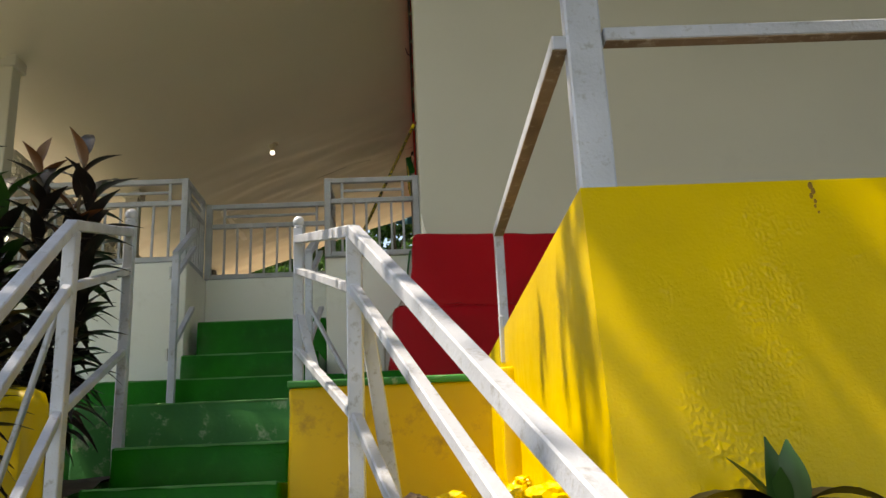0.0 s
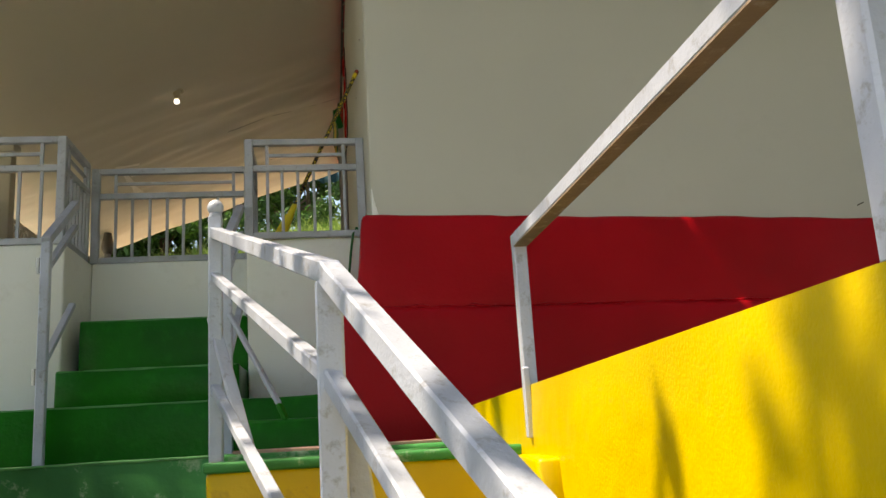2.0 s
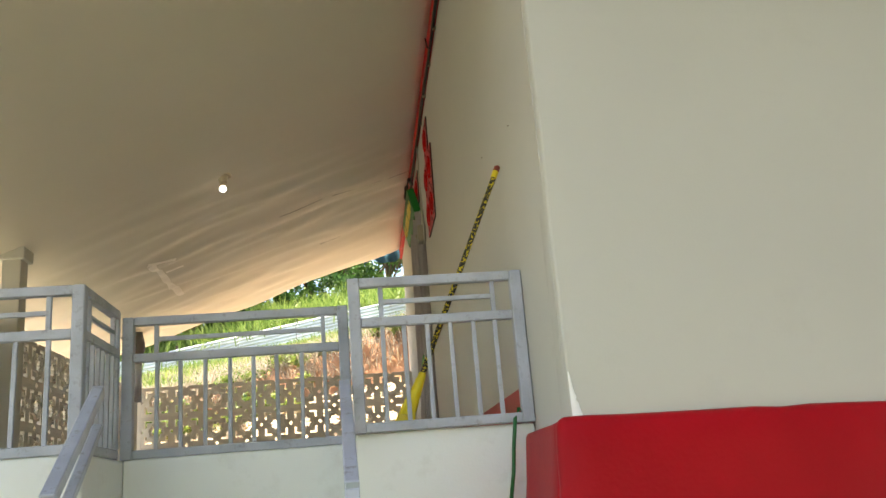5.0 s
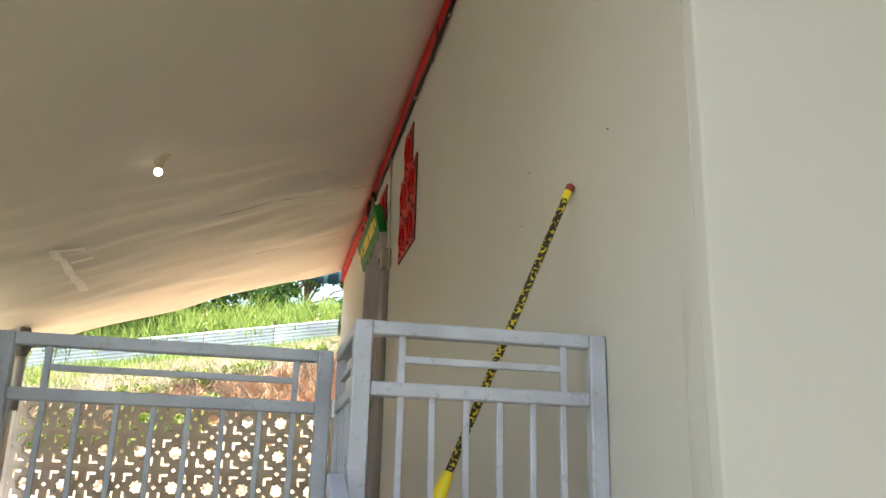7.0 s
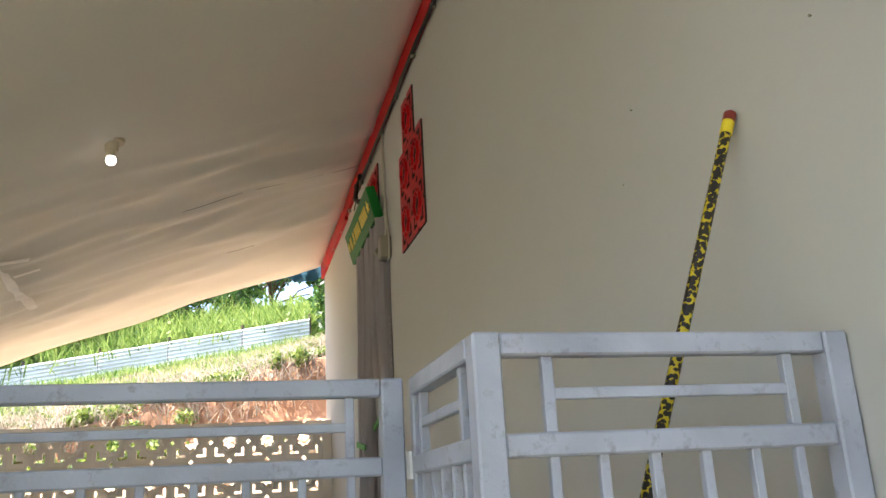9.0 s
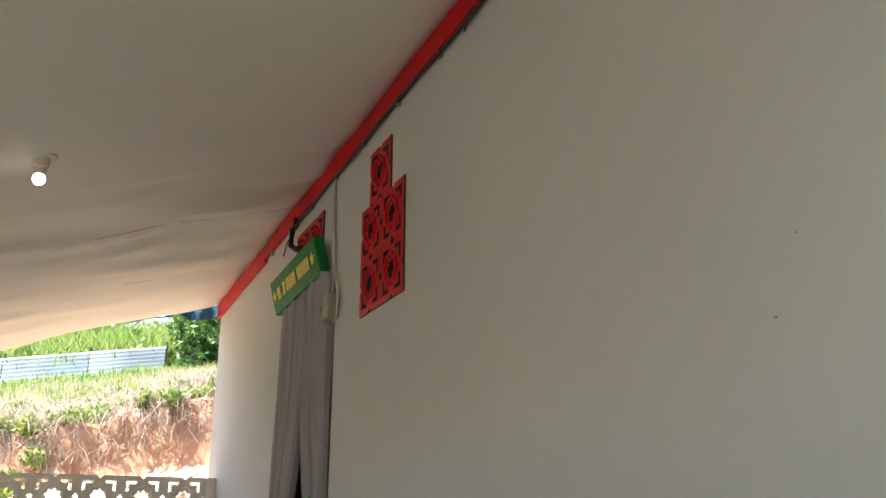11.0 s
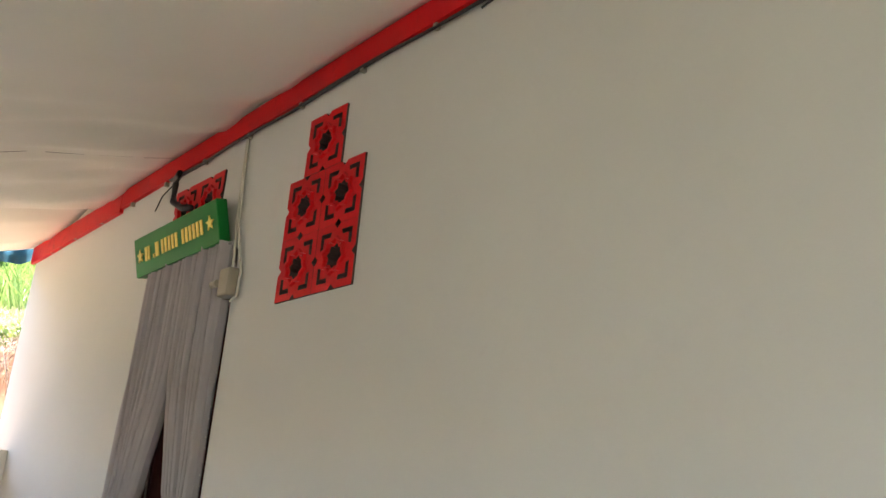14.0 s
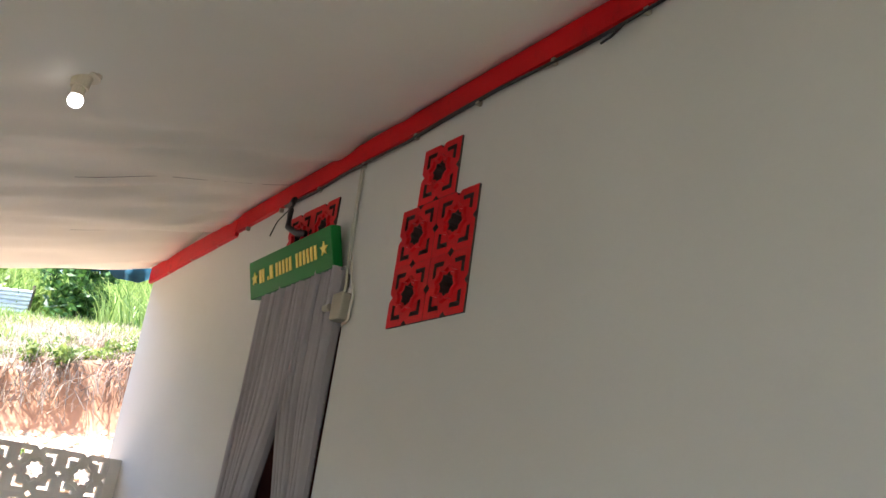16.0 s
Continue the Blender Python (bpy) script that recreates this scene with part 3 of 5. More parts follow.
far_wall = tagged(thing("pierced_wall", "low wall of pierced cement blocks at the porch end", "low wall", at=(-1.8, 14.3, FLOOR)), kind="structure")
for c in range(9):
    for r in range(3):
        piece("pierced_block", ME_BLOCK, far_wall, Matrix.Translation((-0.345 - 0.37 * c, 14.28, 4.412 - 0.37 * r)))
part("margin", box(B(), -0.158, WX - 0.003, 14.28, 14.36, 3.487, 4.597, 0.003), M_ROSTER, far_wall)
part("margin", box(B(), -3.62, -3.492, 14.28, 14.36, 3.487, 4.597, 0.003), M_ROSTER, far_wall)
part("base", box(B(), -3.62, WX - 0.003, 14.26, 14.40, FLOOR, 3.485, 0.005), M_RED, far_wall)
side_wall = tagged(thing("pierced_wall", "low wall of pierced cement blocks along the open porch side", "low wall", at=(-3.6, 10.5, FLOOR)), kind="structure")
for c in range(19):
    for r in range(3):
        piece("pierced_block", ME_BLOCK, side_wall, pose(-3.58, 13.85 - 0.37 * c, 4.412 - 0.37 * r, 0, 0, 90))
part("base", box(B(), -3.70, -3.56, 6.80, 14.08, FLOOR, 3.485, 0.005), M_RED, side_wall)

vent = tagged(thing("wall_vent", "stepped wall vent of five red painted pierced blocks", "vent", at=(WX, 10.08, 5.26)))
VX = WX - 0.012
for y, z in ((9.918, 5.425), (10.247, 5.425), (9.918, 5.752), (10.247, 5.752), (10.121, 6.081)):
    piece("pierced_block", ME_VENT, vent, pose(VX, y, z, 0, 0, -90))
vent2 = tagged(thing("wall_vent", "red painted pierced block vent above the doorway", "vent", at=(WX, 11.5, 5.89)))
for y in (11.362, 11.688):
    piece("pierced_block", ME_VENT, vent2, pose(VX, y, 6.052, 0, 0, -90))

# ---- porch posts ----
def porch_post(x, y, w, label):
    th = thing("porch_post", label, "post", "porch posts", at=(x, y, FLOOR))
    top = ceil_z(x, y)
    part("shaft", box(B(), x - w / 2, x + w / 2, y - w / 2, y + w / 2, FLOOR, top - 0.05, 0.01), M_WALL, th)
    part("capital", box(B(), x - w / 2 - 0.03, x + w / 2 + 0.03, y - w / 2 - 0.03, y + w / 2 + 0.03, top - 0.07, top + 0.03, 0.01), M_WALL, th)
    return th


porch_post(-3.47, 9.98, 0.15, "cream painted square porch post under the ceiling")
porch_post(-3.56, 14.00, 0.15, "cream painted corner post of the porch")
porch_post(-3.42, 6.62, 0.15, "cream painted square porch post under the ceiling")
M_PIPE = paint("grey_pipe", (0.30, 0.31, 0.33), 0.5, 0.1)
M_CUP = paint("dark_cup", (0.09, 0.085, 0.08), 0.6, 0.2)
dp = thing("downpipe", "short grey pipe with a dark cup on the corner post", "pipe", at=(-3.43, 13.86, 4.4))
part("pipe", tube(B(), [(-3.44, 13.87, 4.38), (-3.44, 13.87, 4.95)], 0.05, 12), M_PIPE, dp, smooth=True)
part("cup", tube(B(), [(-3.44, 13.87, 4.93), (-3.44, 13.87, 5.02), (-3.44, 13.87, 5.08), (-3.44, 13.87, 5.24)], [0.05, 0.085, 0.085, 0.05], 12), M_CUP, dp, "dark cup", smooth=True)


# ---- gate and railings ----
def rail_panel(name, a, b, z0, z1, label, group, mat, fr, posts=(0.05, 0.05), short=True):
    """A welded panel from a to b: frame, a middle rail, a short upper rail and thin bars at the fractions fr."""
    a, b = Vector((*a, 0)), Vector((*b, 0))
    L = (b - a).length
    u = (b - a) / L
    h = z1 - z0
    th = thing(name, label, name, group, at=(a.x, a.y, z0))

    def P(s, z):
        return a + u * s + Vector((0, 0, z))

    i0, i1 = posts[0], L - posts[1]
    part("top_rail", beam(B(), P(i0, z1 - 0.02), P(i1, z1 - 0.02), 0.04, 0.04), mat, th)
    part("bottom_rail", beam(B(), P(i0, z0 + 0.022), P(i1, z0 + 0.022), 0.04, 0.04), mat, th)
    zm = z0 + 0.705 * h
    part("middle_rail", beam(B(), P(i0, zm), P(i1, zm), 0.035, 0.04), mat, th)
    for s, w in ((posts[0] / 2, posts[0]), (L - posts[1] / 2, posts[1])):
        if w:
            part("post", beam(B(), P(s, z0), P(s, z1), w, w), mat, th)
    if short:
        s0, s1 = fr[0] * L, fr[-1] * L
        part("short_rail", beam(B(), P(s0 + 0.009, z0 + 0.838 * h), P(s1 - 0.009, z0 + 0.838 * h), 0.018, 0.02, 0.002), mat, th)
        for s in (s0, s1):
            part("short_bar", beam(B(), P(s, zm + 0.02), P(s, z1 - 0.04), 0.02, 0.02, 0.002), mat, th)
    for f in fr:
        s = L * f + random.uniform(-0.003, 0.003)
        part("bar", beam(B(), P(s, z0 + 0.04), P(s + random.uniform(-0.004, 0.004), zm - 0.018), 0.018, 0.018, 0.002), mat, th)
    return th


def steps_of(a, b, n):
    return [a + (b - a) * k / (n - 1) for k in range(n)]


rail_panel("railing", (-0.805, 6.53), (-0.063, 6.53), FLOOR, 3.96, "grey painted steel railing panel on the porch edge by the wall", "porch railings", M_GATE, steps_of(0.185, 0.828, 6))
rail_panel("railing", (-0.785, 6.56), (-0.785, 7.045), FLOOR, 3.96, "narrow grey painted steel railing panel beside the gate", "porch railings", M_GATE, steps_of(0.17, 0.85, 5), (0, 0.03))
gate = rail_panel("gate", (-1.86, 7.075), (-0.812, 7.075), FLOOR - 0.005, 3.964, "closed grey painted steel gate of the porch", "", M_GATE, steps_of(0.145, 0.885, 8))
rail_panel("railing", (-1.88, 6.525), (-1.88, 7.045), FLOOR, 3.99, "narrow grey painted steel railing panel beside the gate", "porch railings", M_GATE, steps_of(0.15, 0.86, 6), (0, 0.03))
rail_panel("railing", (-3.78, 6.50), (-1.86, 6.50), FLOOR, 3.99, "long grey painted steel railing panel on the porch edge", "porch railings", M_GATE, steps_of(0.08, 0.925, 14))
M_STEEL = paint("worn_steel", (0.45, 0.44, 0.42), 0.4, 0.2, 20, 0.2, metal=0.8)
part("hinge", tube(B(), [(-0.80, 7.05, 3.40), (-0.80, 7.05, 3.46)], 0.012), M_STEEL, gate)
part("hinge", tube(B(), [(-0.80, 7.05, 3.74), (-0.80, 7.05, 3.80)], 0.012), M_STEEL, gate)


def ball_finial(at, r, th, mat):
    bm = B()
    bmesh.ops.create_uvsphere(bm, u_segments=20, v_segments=12, radius=r, matrix=Matrix.Translation((at[0], at[1], at[2] + r * 1.15)))
    part("finial", bm, mat, th, "round ball finial", smooth=True)
    part("collar", tube(B(), [(at[0], at[1], at[2] - 0.005), (at[0], at[1], at[2] + 0.012), (at[0], at[1], at[2] + 0.03)], [r * 0.85, r * 0.75, r * 0.4], 14), mat, th, smooth=True)


# lower handrails, three rails each
def stair_rail(label, low_end, bend, end, mids_bend, mids_end, feet, w):
    th = thing("handrail", label, "handrail", "stair handrails", at=(bend[0], bend[1], feet[0]))
    slope = Vector(low_end) - Vector(bend)
    for n, (db, de) in enumerate(zip((0, *mids_bend), (0, *mids_end))):
        b_ = Vector(bend) - Vector((0, 0, db))
        e_ = Vector(end) - Vector((0, 0, de))
        ww = w if n == 0 else w * 0.8
        nm = ("top_rail", "middle_rail", "lower_rail")[n]
        part(nm, beam(B(), b_ + slope, b_, ww), M_RAIL, th)
        part(nm, beam(B(), b_ - (e_ - b_) * 0.008, e_, ww), M_RAIL, th)
    part("post", beam(B(), (bend[0], bend[1] + 0.01, feet[0]), (bend[0], bend[1] + 0.01, bend[2] - 0.02), 0.052), M_RAIL, th)
    part("post", beam(B(), (end[0], end[1] + 0.02, feet[1]), (end[0], end[1] + 0.02, end[2] + 0.07), 0.052), M_RAIL, th)
    ball_finial((end[0], end[1] + 0.02, end[2] + 0.07), 0.033, th, M_RAIL)
    return th


rr = stair_rail("silver painted square steel handrail beside the planting bed", (0.43, 0.10, 0.87), (-0.305, 2.87, 2.37), (-0.752, 4.70, 2.91), (0.20, 0.62), (0.18, 0.62), (0.85, 1.75), 0.043)
part("brace", beam(B(), (-0.28, 2.93, 2.13), (-0.12, 2.98, 0.95), 0.05, 0.02), M_RAIL, rr)
ll = stair_rail("silver painted square steel handrail beside the shrub", (-1.02, 1.3, 1.37), (-1.47, 3.40, 2.605), (-1.66, 4.62, 2.96), (0.26, 0.75), (0.22, 0.66), (1.0, 1.75), 0.045)
part("brace", beam(B(), (-1.50, 3.45, 2.35), (-1.80, 3.45, 1.2), 0.03, 0.02), M_RAIL, ll)


# upper handrails
def short_rail_thing(label, bx, by, bz, tx, ty, tz, drops):
    th = thing("handrail", label, "handrail", "stair handrails", at=(bx, by, LZ))
    part("post", beam(B(), (bx, by, LZ - 0.01), (bx, by, bz), 0.045), M_RAIL, th)
    part("top_rail", beam(B(), (bx, by - 0.02, bz), (tx, ty, tz), 0.045), M_RAIL, th)
    for n, d in enumerate(drops):
        part("middle_rail" if n == 0 else "lower_rail", beam(B(), (bx, by, bz - d), (tx, ty, tz - d), 0.036, 0.03), M_RAIL, th)
    for z in (bz - 0.12, LZ + 0.42):
        part("hinge", tube(B(), [(bx - 0.035, by, z - 0.04), (bx - 0.035, by, z + 0.04)], 0.012), M_STEEL, th)
    return th


short_rail_thing("silver painted short handrail beside the upper steps", -1.70, 5.68, 3.13, -1.79, 6.46, 3.55, (0.14, 0.61))
ur = short_rail_thing("silver painted short handrail by the braces", -0.815, 5.65, 3.10, -0.835, 6.53, 3.52, (0.16, 0.60))
part("brace", beam(B(), (-0.80, 5.60, 2.72), (-0.56, 5.49, 2.26), 0.035, 0.02), M_RAIL, ur)
part("brace_foot", beam(B(), (-0.56, 5.49, 2.26), (-0.525, 5.47, 2.18), 0.036, 0.022), M_GREEN, ur, "green painted foot")
part("brace", beam(B(), (-0.775, 4.80, 2.58), (-0.58, 4.28, 2.015), 0.045, 0.02), M_RAIL, rr)

# terrace rail
tr = thing("railing", "silver painted weathered steel railing on the yellow wall", "railing", at=(0.37, 2.12, 2.21))
part("post", beam(B(), (0.369, 2.116, 2.206), (0.369, 2.116, 3.3), 0.094, 0.056, 0.006), M_RAIL, tr)
part("top_rail", beam(B(), (0.425, 2.125, 2.655), (4.4, 2.125, 2.665), 0.04), M_RAIL, tr)
part("side_rail", beam(B(), (0.305, 2.10, 2.63), (0.275, 3.80, 2.628), 0.042), M_RAIL, tr)
M_RUST = paint("flaking_rust", (0.22, 0.155, 0.105), 0.8, 0.8, 18, 0.4, dirt_or_sun=(0.42, 0.38, 0.33), dirt_or_sun_amount=0.9)
part("rusty_underside", beam(B(), (0.305, 2.10, 2.6075), (0.275, 3.79, 2.6055), 0.040, 0.004, 0), M_RUST, tr, "flaking brown rust under the rail")
part("rusty_underside", beam(B(), (0.43, 2.125, 2.6335), (4.39, 2.125, 2.6435), 0.038, 0.004, 0), M_RUST, tr, "flaking brown rust under the rail")
part("post", beam(B(), (0.275, 3.78, 2.15), (0.275, 3.78, 2.612), 0.04), M_RAIL, tr)
part("stub", beam(B(), (0.262, 3.765, 2.035), (0.262, 3.765, 2.24), 0.022), M_RAIL, tr)

# ---- trim, cables, lamp ----
trim = thing("trim", "red painted wooden trim board under the porch ceiling", "trim", kind="structure", at=(WX, 9, 6.45))
for y0, y1, dz, hh in ((5.955, 12.795, 0.085, 0.135), (12.80, 14.76, 0.105, 0.155)):
    bm = B()
    n = 24
    for k in range(n):
        ya, yb = y0 + (y1 - y0) * k / n, y0 + (y1 - y0) * (k + 1) / n
        za, zb = (ceil_z(WX, q) - dz + 0.006 * noise.noise(Vector((q * 1.7, 0, 2))) for q in (ya, yb))
        beam(bm, (WX - 0.016, ya, za), (WX - 0.016, yb, zb), 0.03, hh, 0)
    part("board", bm, M_REDTRIM, trim)
cab = thing("cable", "black cables clipped along the underside of the red trim", "cable", at=(WX, 9, 6.36))
pts = [(WX - 0.02, y, ceil_z(WX, y) - 0.168 - 0.008 * math.sin(y * 5) - 0.006 * noise.noise(Vector((y * 3, 0, 0)))) for y in [5.97 + 0.15 * k for k in range(41)]]
part("wire", tube(B(), pts, 0.009, 6), M_BLACK, cab, smooth=True)
part("wire", tube(B(), [(x - 0.012, y, z - 0.008 + 0.01 * math.sin(y * 3.3)) for x, y, z in pts], 0.007, 6), M_BLACK, cab, smooth=True)
part("loop", tube(B(), [(WX - 0.02, 11.9, 6.32), (WX - 0.05, 11.78, 6.33), (WX - 0.09, 11.72, 6.22), (WX - 0.11, 11.66, 6.08), (WX - 0.10, 11.55, 6.02), (WX - 0.08, 11.45, 6.0)], 0.022, 8), M_BLACK, cab, smooth=True)
part("wire_end", tube(B(), [(WX - 0.02, 9.0, 6.37), (WX - 0.06, 8.9, 6.34), (WX - 0.08, 8.8, 6.36)], 0.006, 6), M_BLACK, cab)
part("wire_end", tube(B(), [(WX - 0.02, 11.9, 6.3), (WX - 0.05, 12.0, 6.22), (WX - 0.06, 12.05, 6.12)], 0.004, 6), M_BLACK, cab)
M_JBOX = paint("yellowed_plastic", (0.29, 0.26, 0.19), 0.5, 0.1)
M_WIRE = paint("pale_conduit", (0.50, 0.47, 0.38), 0.5, 0.1)
for k in range(12):
    y = 8.2 + 0.55 * k
    part("clip", box(B(), WX - 0.03, WX, y - 0.012, y + 0.012, ceil_z(WX, y) - 0.185, ceil_z(WX, y) - 0.155, 0.003), M_JBOX, cab)
sw = thing("junction_box", "yellowed plastic junction box with two pale wires on the wall", "junction box", at=(WX, 10.93, 5.45))
part("body", box(B(), WX - 0.075, WX, 10.82, 10.94, 5.36, 5.52, 0.012), M_JBOX, sw)
part("knob", tube(B(), [(WX - 0.07, 10.95, 5.44), (WX - 0.07, 11.01, 5.44)], 0.022, 10), M_JBOX, sw)
part("wire", tube(B(), [(WX - 0.012, 10.98, 6.36), (WX - 0.015, 10.965, 6.1), (WX - 0.014, 10.95, 5.8), (WX - 0.02, 10.90, 5.6), (WX - 0.03, 10.88, 5.5)], 0.008, 6), M_WIRE, sw, smooth=True)
part("wire", tube(B(), [(WX - 0.012, 10.96, 6.36), (WX - 0.015, 10.945, 6.1), (WX - 0.014, 10.925, 5.8), (WX - 0.02, 10.85, 5.62), (WX - 0.02, 10.80, 5.5), (WX - 0.02, 10.81, 5.36), (WX - 0.02, 10.87, 5.34)], 0.007, 6), M_WIRE, sw, smooth=True)

M_LAMP = bpy.data.materials.new("lit_bulb")
M_LAMP.use_nodes = True
M_LAMP.node_tree.nodes["Principled BSDF"].inputs["Base Color"].default_value = (0.9, 0.9, 0.9, 1)
M_LAMP.node_tree.nodes["Principled BSDF"].inputs["Emission Color"].default_value = (1, 0.97, 0.9, 1)
M_LAMP.node_tree.nodes["Principled BSDF"].inputs["Emission Strength"].default_value = 1.0
M_SOCKET = paint("cream_socket", (0.55, 0.47, 0.34), 0.5, 0.1)
LX, LY = -1.846, 10.14
lz = ceil_z(LX, LY) + 0.025
lamp = thing("ceiling_lamp", "lit round bulb in a cream lampholder on the ceiling", "lamp", at=(LX, LY, lz))
part("lampholder", tube(B(), [(LX, LY, lz + 0.02), (LX, LY, lz - 0.03), (LX, LY, lz - 0.032), (LX, LY, lz - 0.085)], [0.075, 0.07, 0.042, 0.036], 20), M_SOCKET, lamp)
part("neck", tube(B(), [(LX, LY, lz - 0.083), (LX, LY, lz - 0.12)], 0.027, 16), M_SOCKET, lamp)
bm = B()
bmesh.ops.create_uvsphere(bm, u_segments=24, v_segments=16, radius=0.031, matrix=Matrix.Translation((LX, LY, lz - 0.143)))
part("bulb", bm, M_LAMP, lamp, "glowing white bulb", smooth=True)

# ---- sign over the door ----
sign = thing("door_sign", "green wooden box sign with raised yellow marks hung over the doorway", "sign", at=(WX, 11.5, 5.67))
SM = Matrix.Translation((-0.135, 11.55, 5.805)) @ Euler((radians(-1.5), radians(-14), 0)).to_matrix().to_4x4()
bm = B()
box(bm, -0.035, 0.035, -0.565, 0.565, -0.128, 0.128, 0.006)
bm.transform(SM)
part("board", bm, M_SIGN, sign)
cells = [(0.365, 0.40), (0.33, 0.352), (0.262, 0.28), (0.20, 0.245)] + [(0.130 - 0.0475 * k, 0.157 - 0.0475 * k) for k in range(5)] + [(-0.150 - 0.0475 * k, -0.123 - 0.0475 * k) for k in range(6)]
for y0, y1 in cells:
    bm = B()
    box(bm, -0.043, -0.036, y0, y1, -0.045, 0.045 if y1 - y0 > 0.02 else -0.02, 0.002)
    bm.transform(SM)
    part("bar_mark", bm, M_GOLD, sign, "raised yellow bar")
for yc in (0.47, -0.48):
    bm = B()
    vs = [bm.verts.new((-0.037, yc + (0.045 if i % 2 == 0 else 0.019) * math.sin(math.pi * i / 5), (0.045 if i % 2 == 0 else 0.019) * math.cos(math.pi * i / 5))) for i in range(10)]
    bm.faces.new(vs)
    ext = bmesh.ops.extrude_face_region(bm, geom=bm.faces[:])
    bmesh.ops.translate(bm, verts=[v for v in ext["geom"] if isinstance(v, bmesh.types.BMVert)], vec=(-0.008, 0, 0))
    bm.transform(SM)
    part("star_mark", bm, M_GOLD, sign, "raised yellow star")


# ---- doorway curtain ----
def curtain_panel(y_top, y_tie, y_foot, folds, seed):
    bm = B()
    nu, nv = 90, 46
    g = []
    for i in range(nu + 1):
        u = i / nu
        row = []
        for j in range(nv + 1):
            v = j / nv
            z = 5.70 - (5.70 - 3.36) * v
            vt = 0.60
            if v < vt:
                q = sm(0.42, 1.15, v / vt)
                lo, hi = y_top[0] + (y_tie[0] - y_top[0]) * q, y_top[1] + (y_tie[1] - y_top[1]) * q
            else:
                q = (v - vt) / (1 - vt)
                lo, hi = y_tie[0] + (y_foot[0] - y_tie[0]) * q, y_tie[1] + (y_foot[1] - y_tie[1]) * q
            ph = u * folds * 2 * math.pi + 1.3 * noise.noise(Vector((u * 6, v * 1.5, seed)))
            dx = 0.055 * math.sin(ph) * (0.6 + 0.5 * noise.noise(Vector((u * 9, v, seed + 4)))) + 0.018 * math.sin(ph * 2.3 + 1.5 * noise.noise(Vector((u * 5, v * 2.2, seed + 9)))) + 0.012 * noise.noise(Vector((u * 25, v * 2, seed)))
            row.append(bm.verts.new((WX - 0.03 + dx, lo + (hi - lo) * u + 0.006 * math.cos(ph), z)))
        g.append(row)
    for i in range(nu):
        for j in range(nv):
            bm.faces.new((g[i][j], g[i + 1][j], g[i + 1][j + 1], g[i][j + 1]))
    return bm


curt = thing("curtain", "sheer grey pleated curtain parted in the doorway", "curtain", at=(WX, 11.4, 3.36))
part("curtain_panel", curtain_panel((10.93, 11.42), (10.93, 11.20), (10.93, 11.24), 7, 1), M_CURTAIN, curt, smooth=True)
part("curtain_panel", curtain_panel((11.40, 11.97), (11.64, 12.0), (11.60, 12.04), 8, 8), M_CURTAIN, curt, smooth=True)
M_TIE = paint("green_tie", (0.10, 0.30, 0.08), 0.7, 0.1)
part("tie_band", beam(B(), (WX - 0.095, 10.94, 4.27), (WX - 0.095, 11.20, 4.22), 0.012, 0.045), M_TIE, curt, "green tie band")
part("tie_band", beam(B(), (WX - 0.095, 11.60, 4.12), (WX - 0.095, 11.98, 4.17), 0.012, 0.045), M_TIE, curt, "green tie band")
part("rod", tube(B(), [(WX - 0.03, 10.93, 5.69), (WX - 0.03, 12.0, 5.69)], 0.01, 8), M_STEEL, curt)
bm = B()
for k in range(15):
    bmesh.ops.create_icosphere(bm, subdivisions=1, radius=0.0045, matrix=Matrix.Translation((WX - 0.012, 10.912 + 0.006 * math.sin(k * 2.3), 4.95 - 0.058 * k - 0.012 * math.sin(k * 5.1))))
part("bead_chain", bm, M_WIRE, curt, "pale bead chain")
M_DOOR = paint("dark_red_wood", (0.10, 0.02, 0.015), 0.5, 0.2, 12, 0.3)
dr = thing("door", "dark red wooden door standing open inside the doorway", "door", at=(0.1, 11.9, FLOOR))
part("leaf", box(B(), WX + T + 0.01, 0.9, 11.88, 11.92, FLOOR + 0.005, 5.6, 0.004), M_DOOR, dr)
fr_ = thing("door_frame", "dark wooden frame of the doorway", "door frame", kind="structure", at=(0, 11.4, FLOOR))
part("jamb", box(B(), WX + 0.02, WX + T, 10.902, 10.935, FLOOR, 5.655, 0.003), M_DOOR, fr_)
part("jamb", box(B(), WX + 0.02, WX + T, 11.92, 11.948, FLOOR, 5.655, 0.003), M_DOOR, fr_)

# ---- broom pole leaning on the wall ----
M_POLE = paint("yellow_black_wrap", (0.72, 0.56, 0.03), 0.4, 0.1, 60, 0.1)
nt = M_POLE.node_tree
vor = nt.nodes.new("ShaderNodeTexVoronoi")
vor.inputs["Scale"].default_value = 95
co = nt.nodes.new("ShaderNodeTexCoord")
nt.links.new(co.outputs["Object"], vor.inputs["Vector"])
rmp = nt.nodes.new("ShaderNodeValToRGB")
rmp.color_ramp.interpolation = "CONSTANT"
rmp.color_ramp.elements[0].color = (0.02, 0.015, 0.01, 1)
rmp.color_ramp.elements[1].color, rmp.color_ramp.elements[1].position = (0.60, 0.45, 0.02, 1), 0.62
nt.links.new(vor.outputs["Distance"], rmp.inputs[0])
nt.links.new(rmp.outputs[0], nt.nodes["Principled BSDF"].inputs["Base Color"])
M_YPLAST = paint("yellow_plastic", (0.75, 0.58, 0.03), 0.4, 0.05)
M_RPLAST = paint("red_plastic", (0.22, 0.03, 0.02), 0.4, 0.05)
broom = thing("broom", "broom with a yellow and black patterned handle leaning on the wall", "broom", at=(-0.56, 6.62, FLOOR))
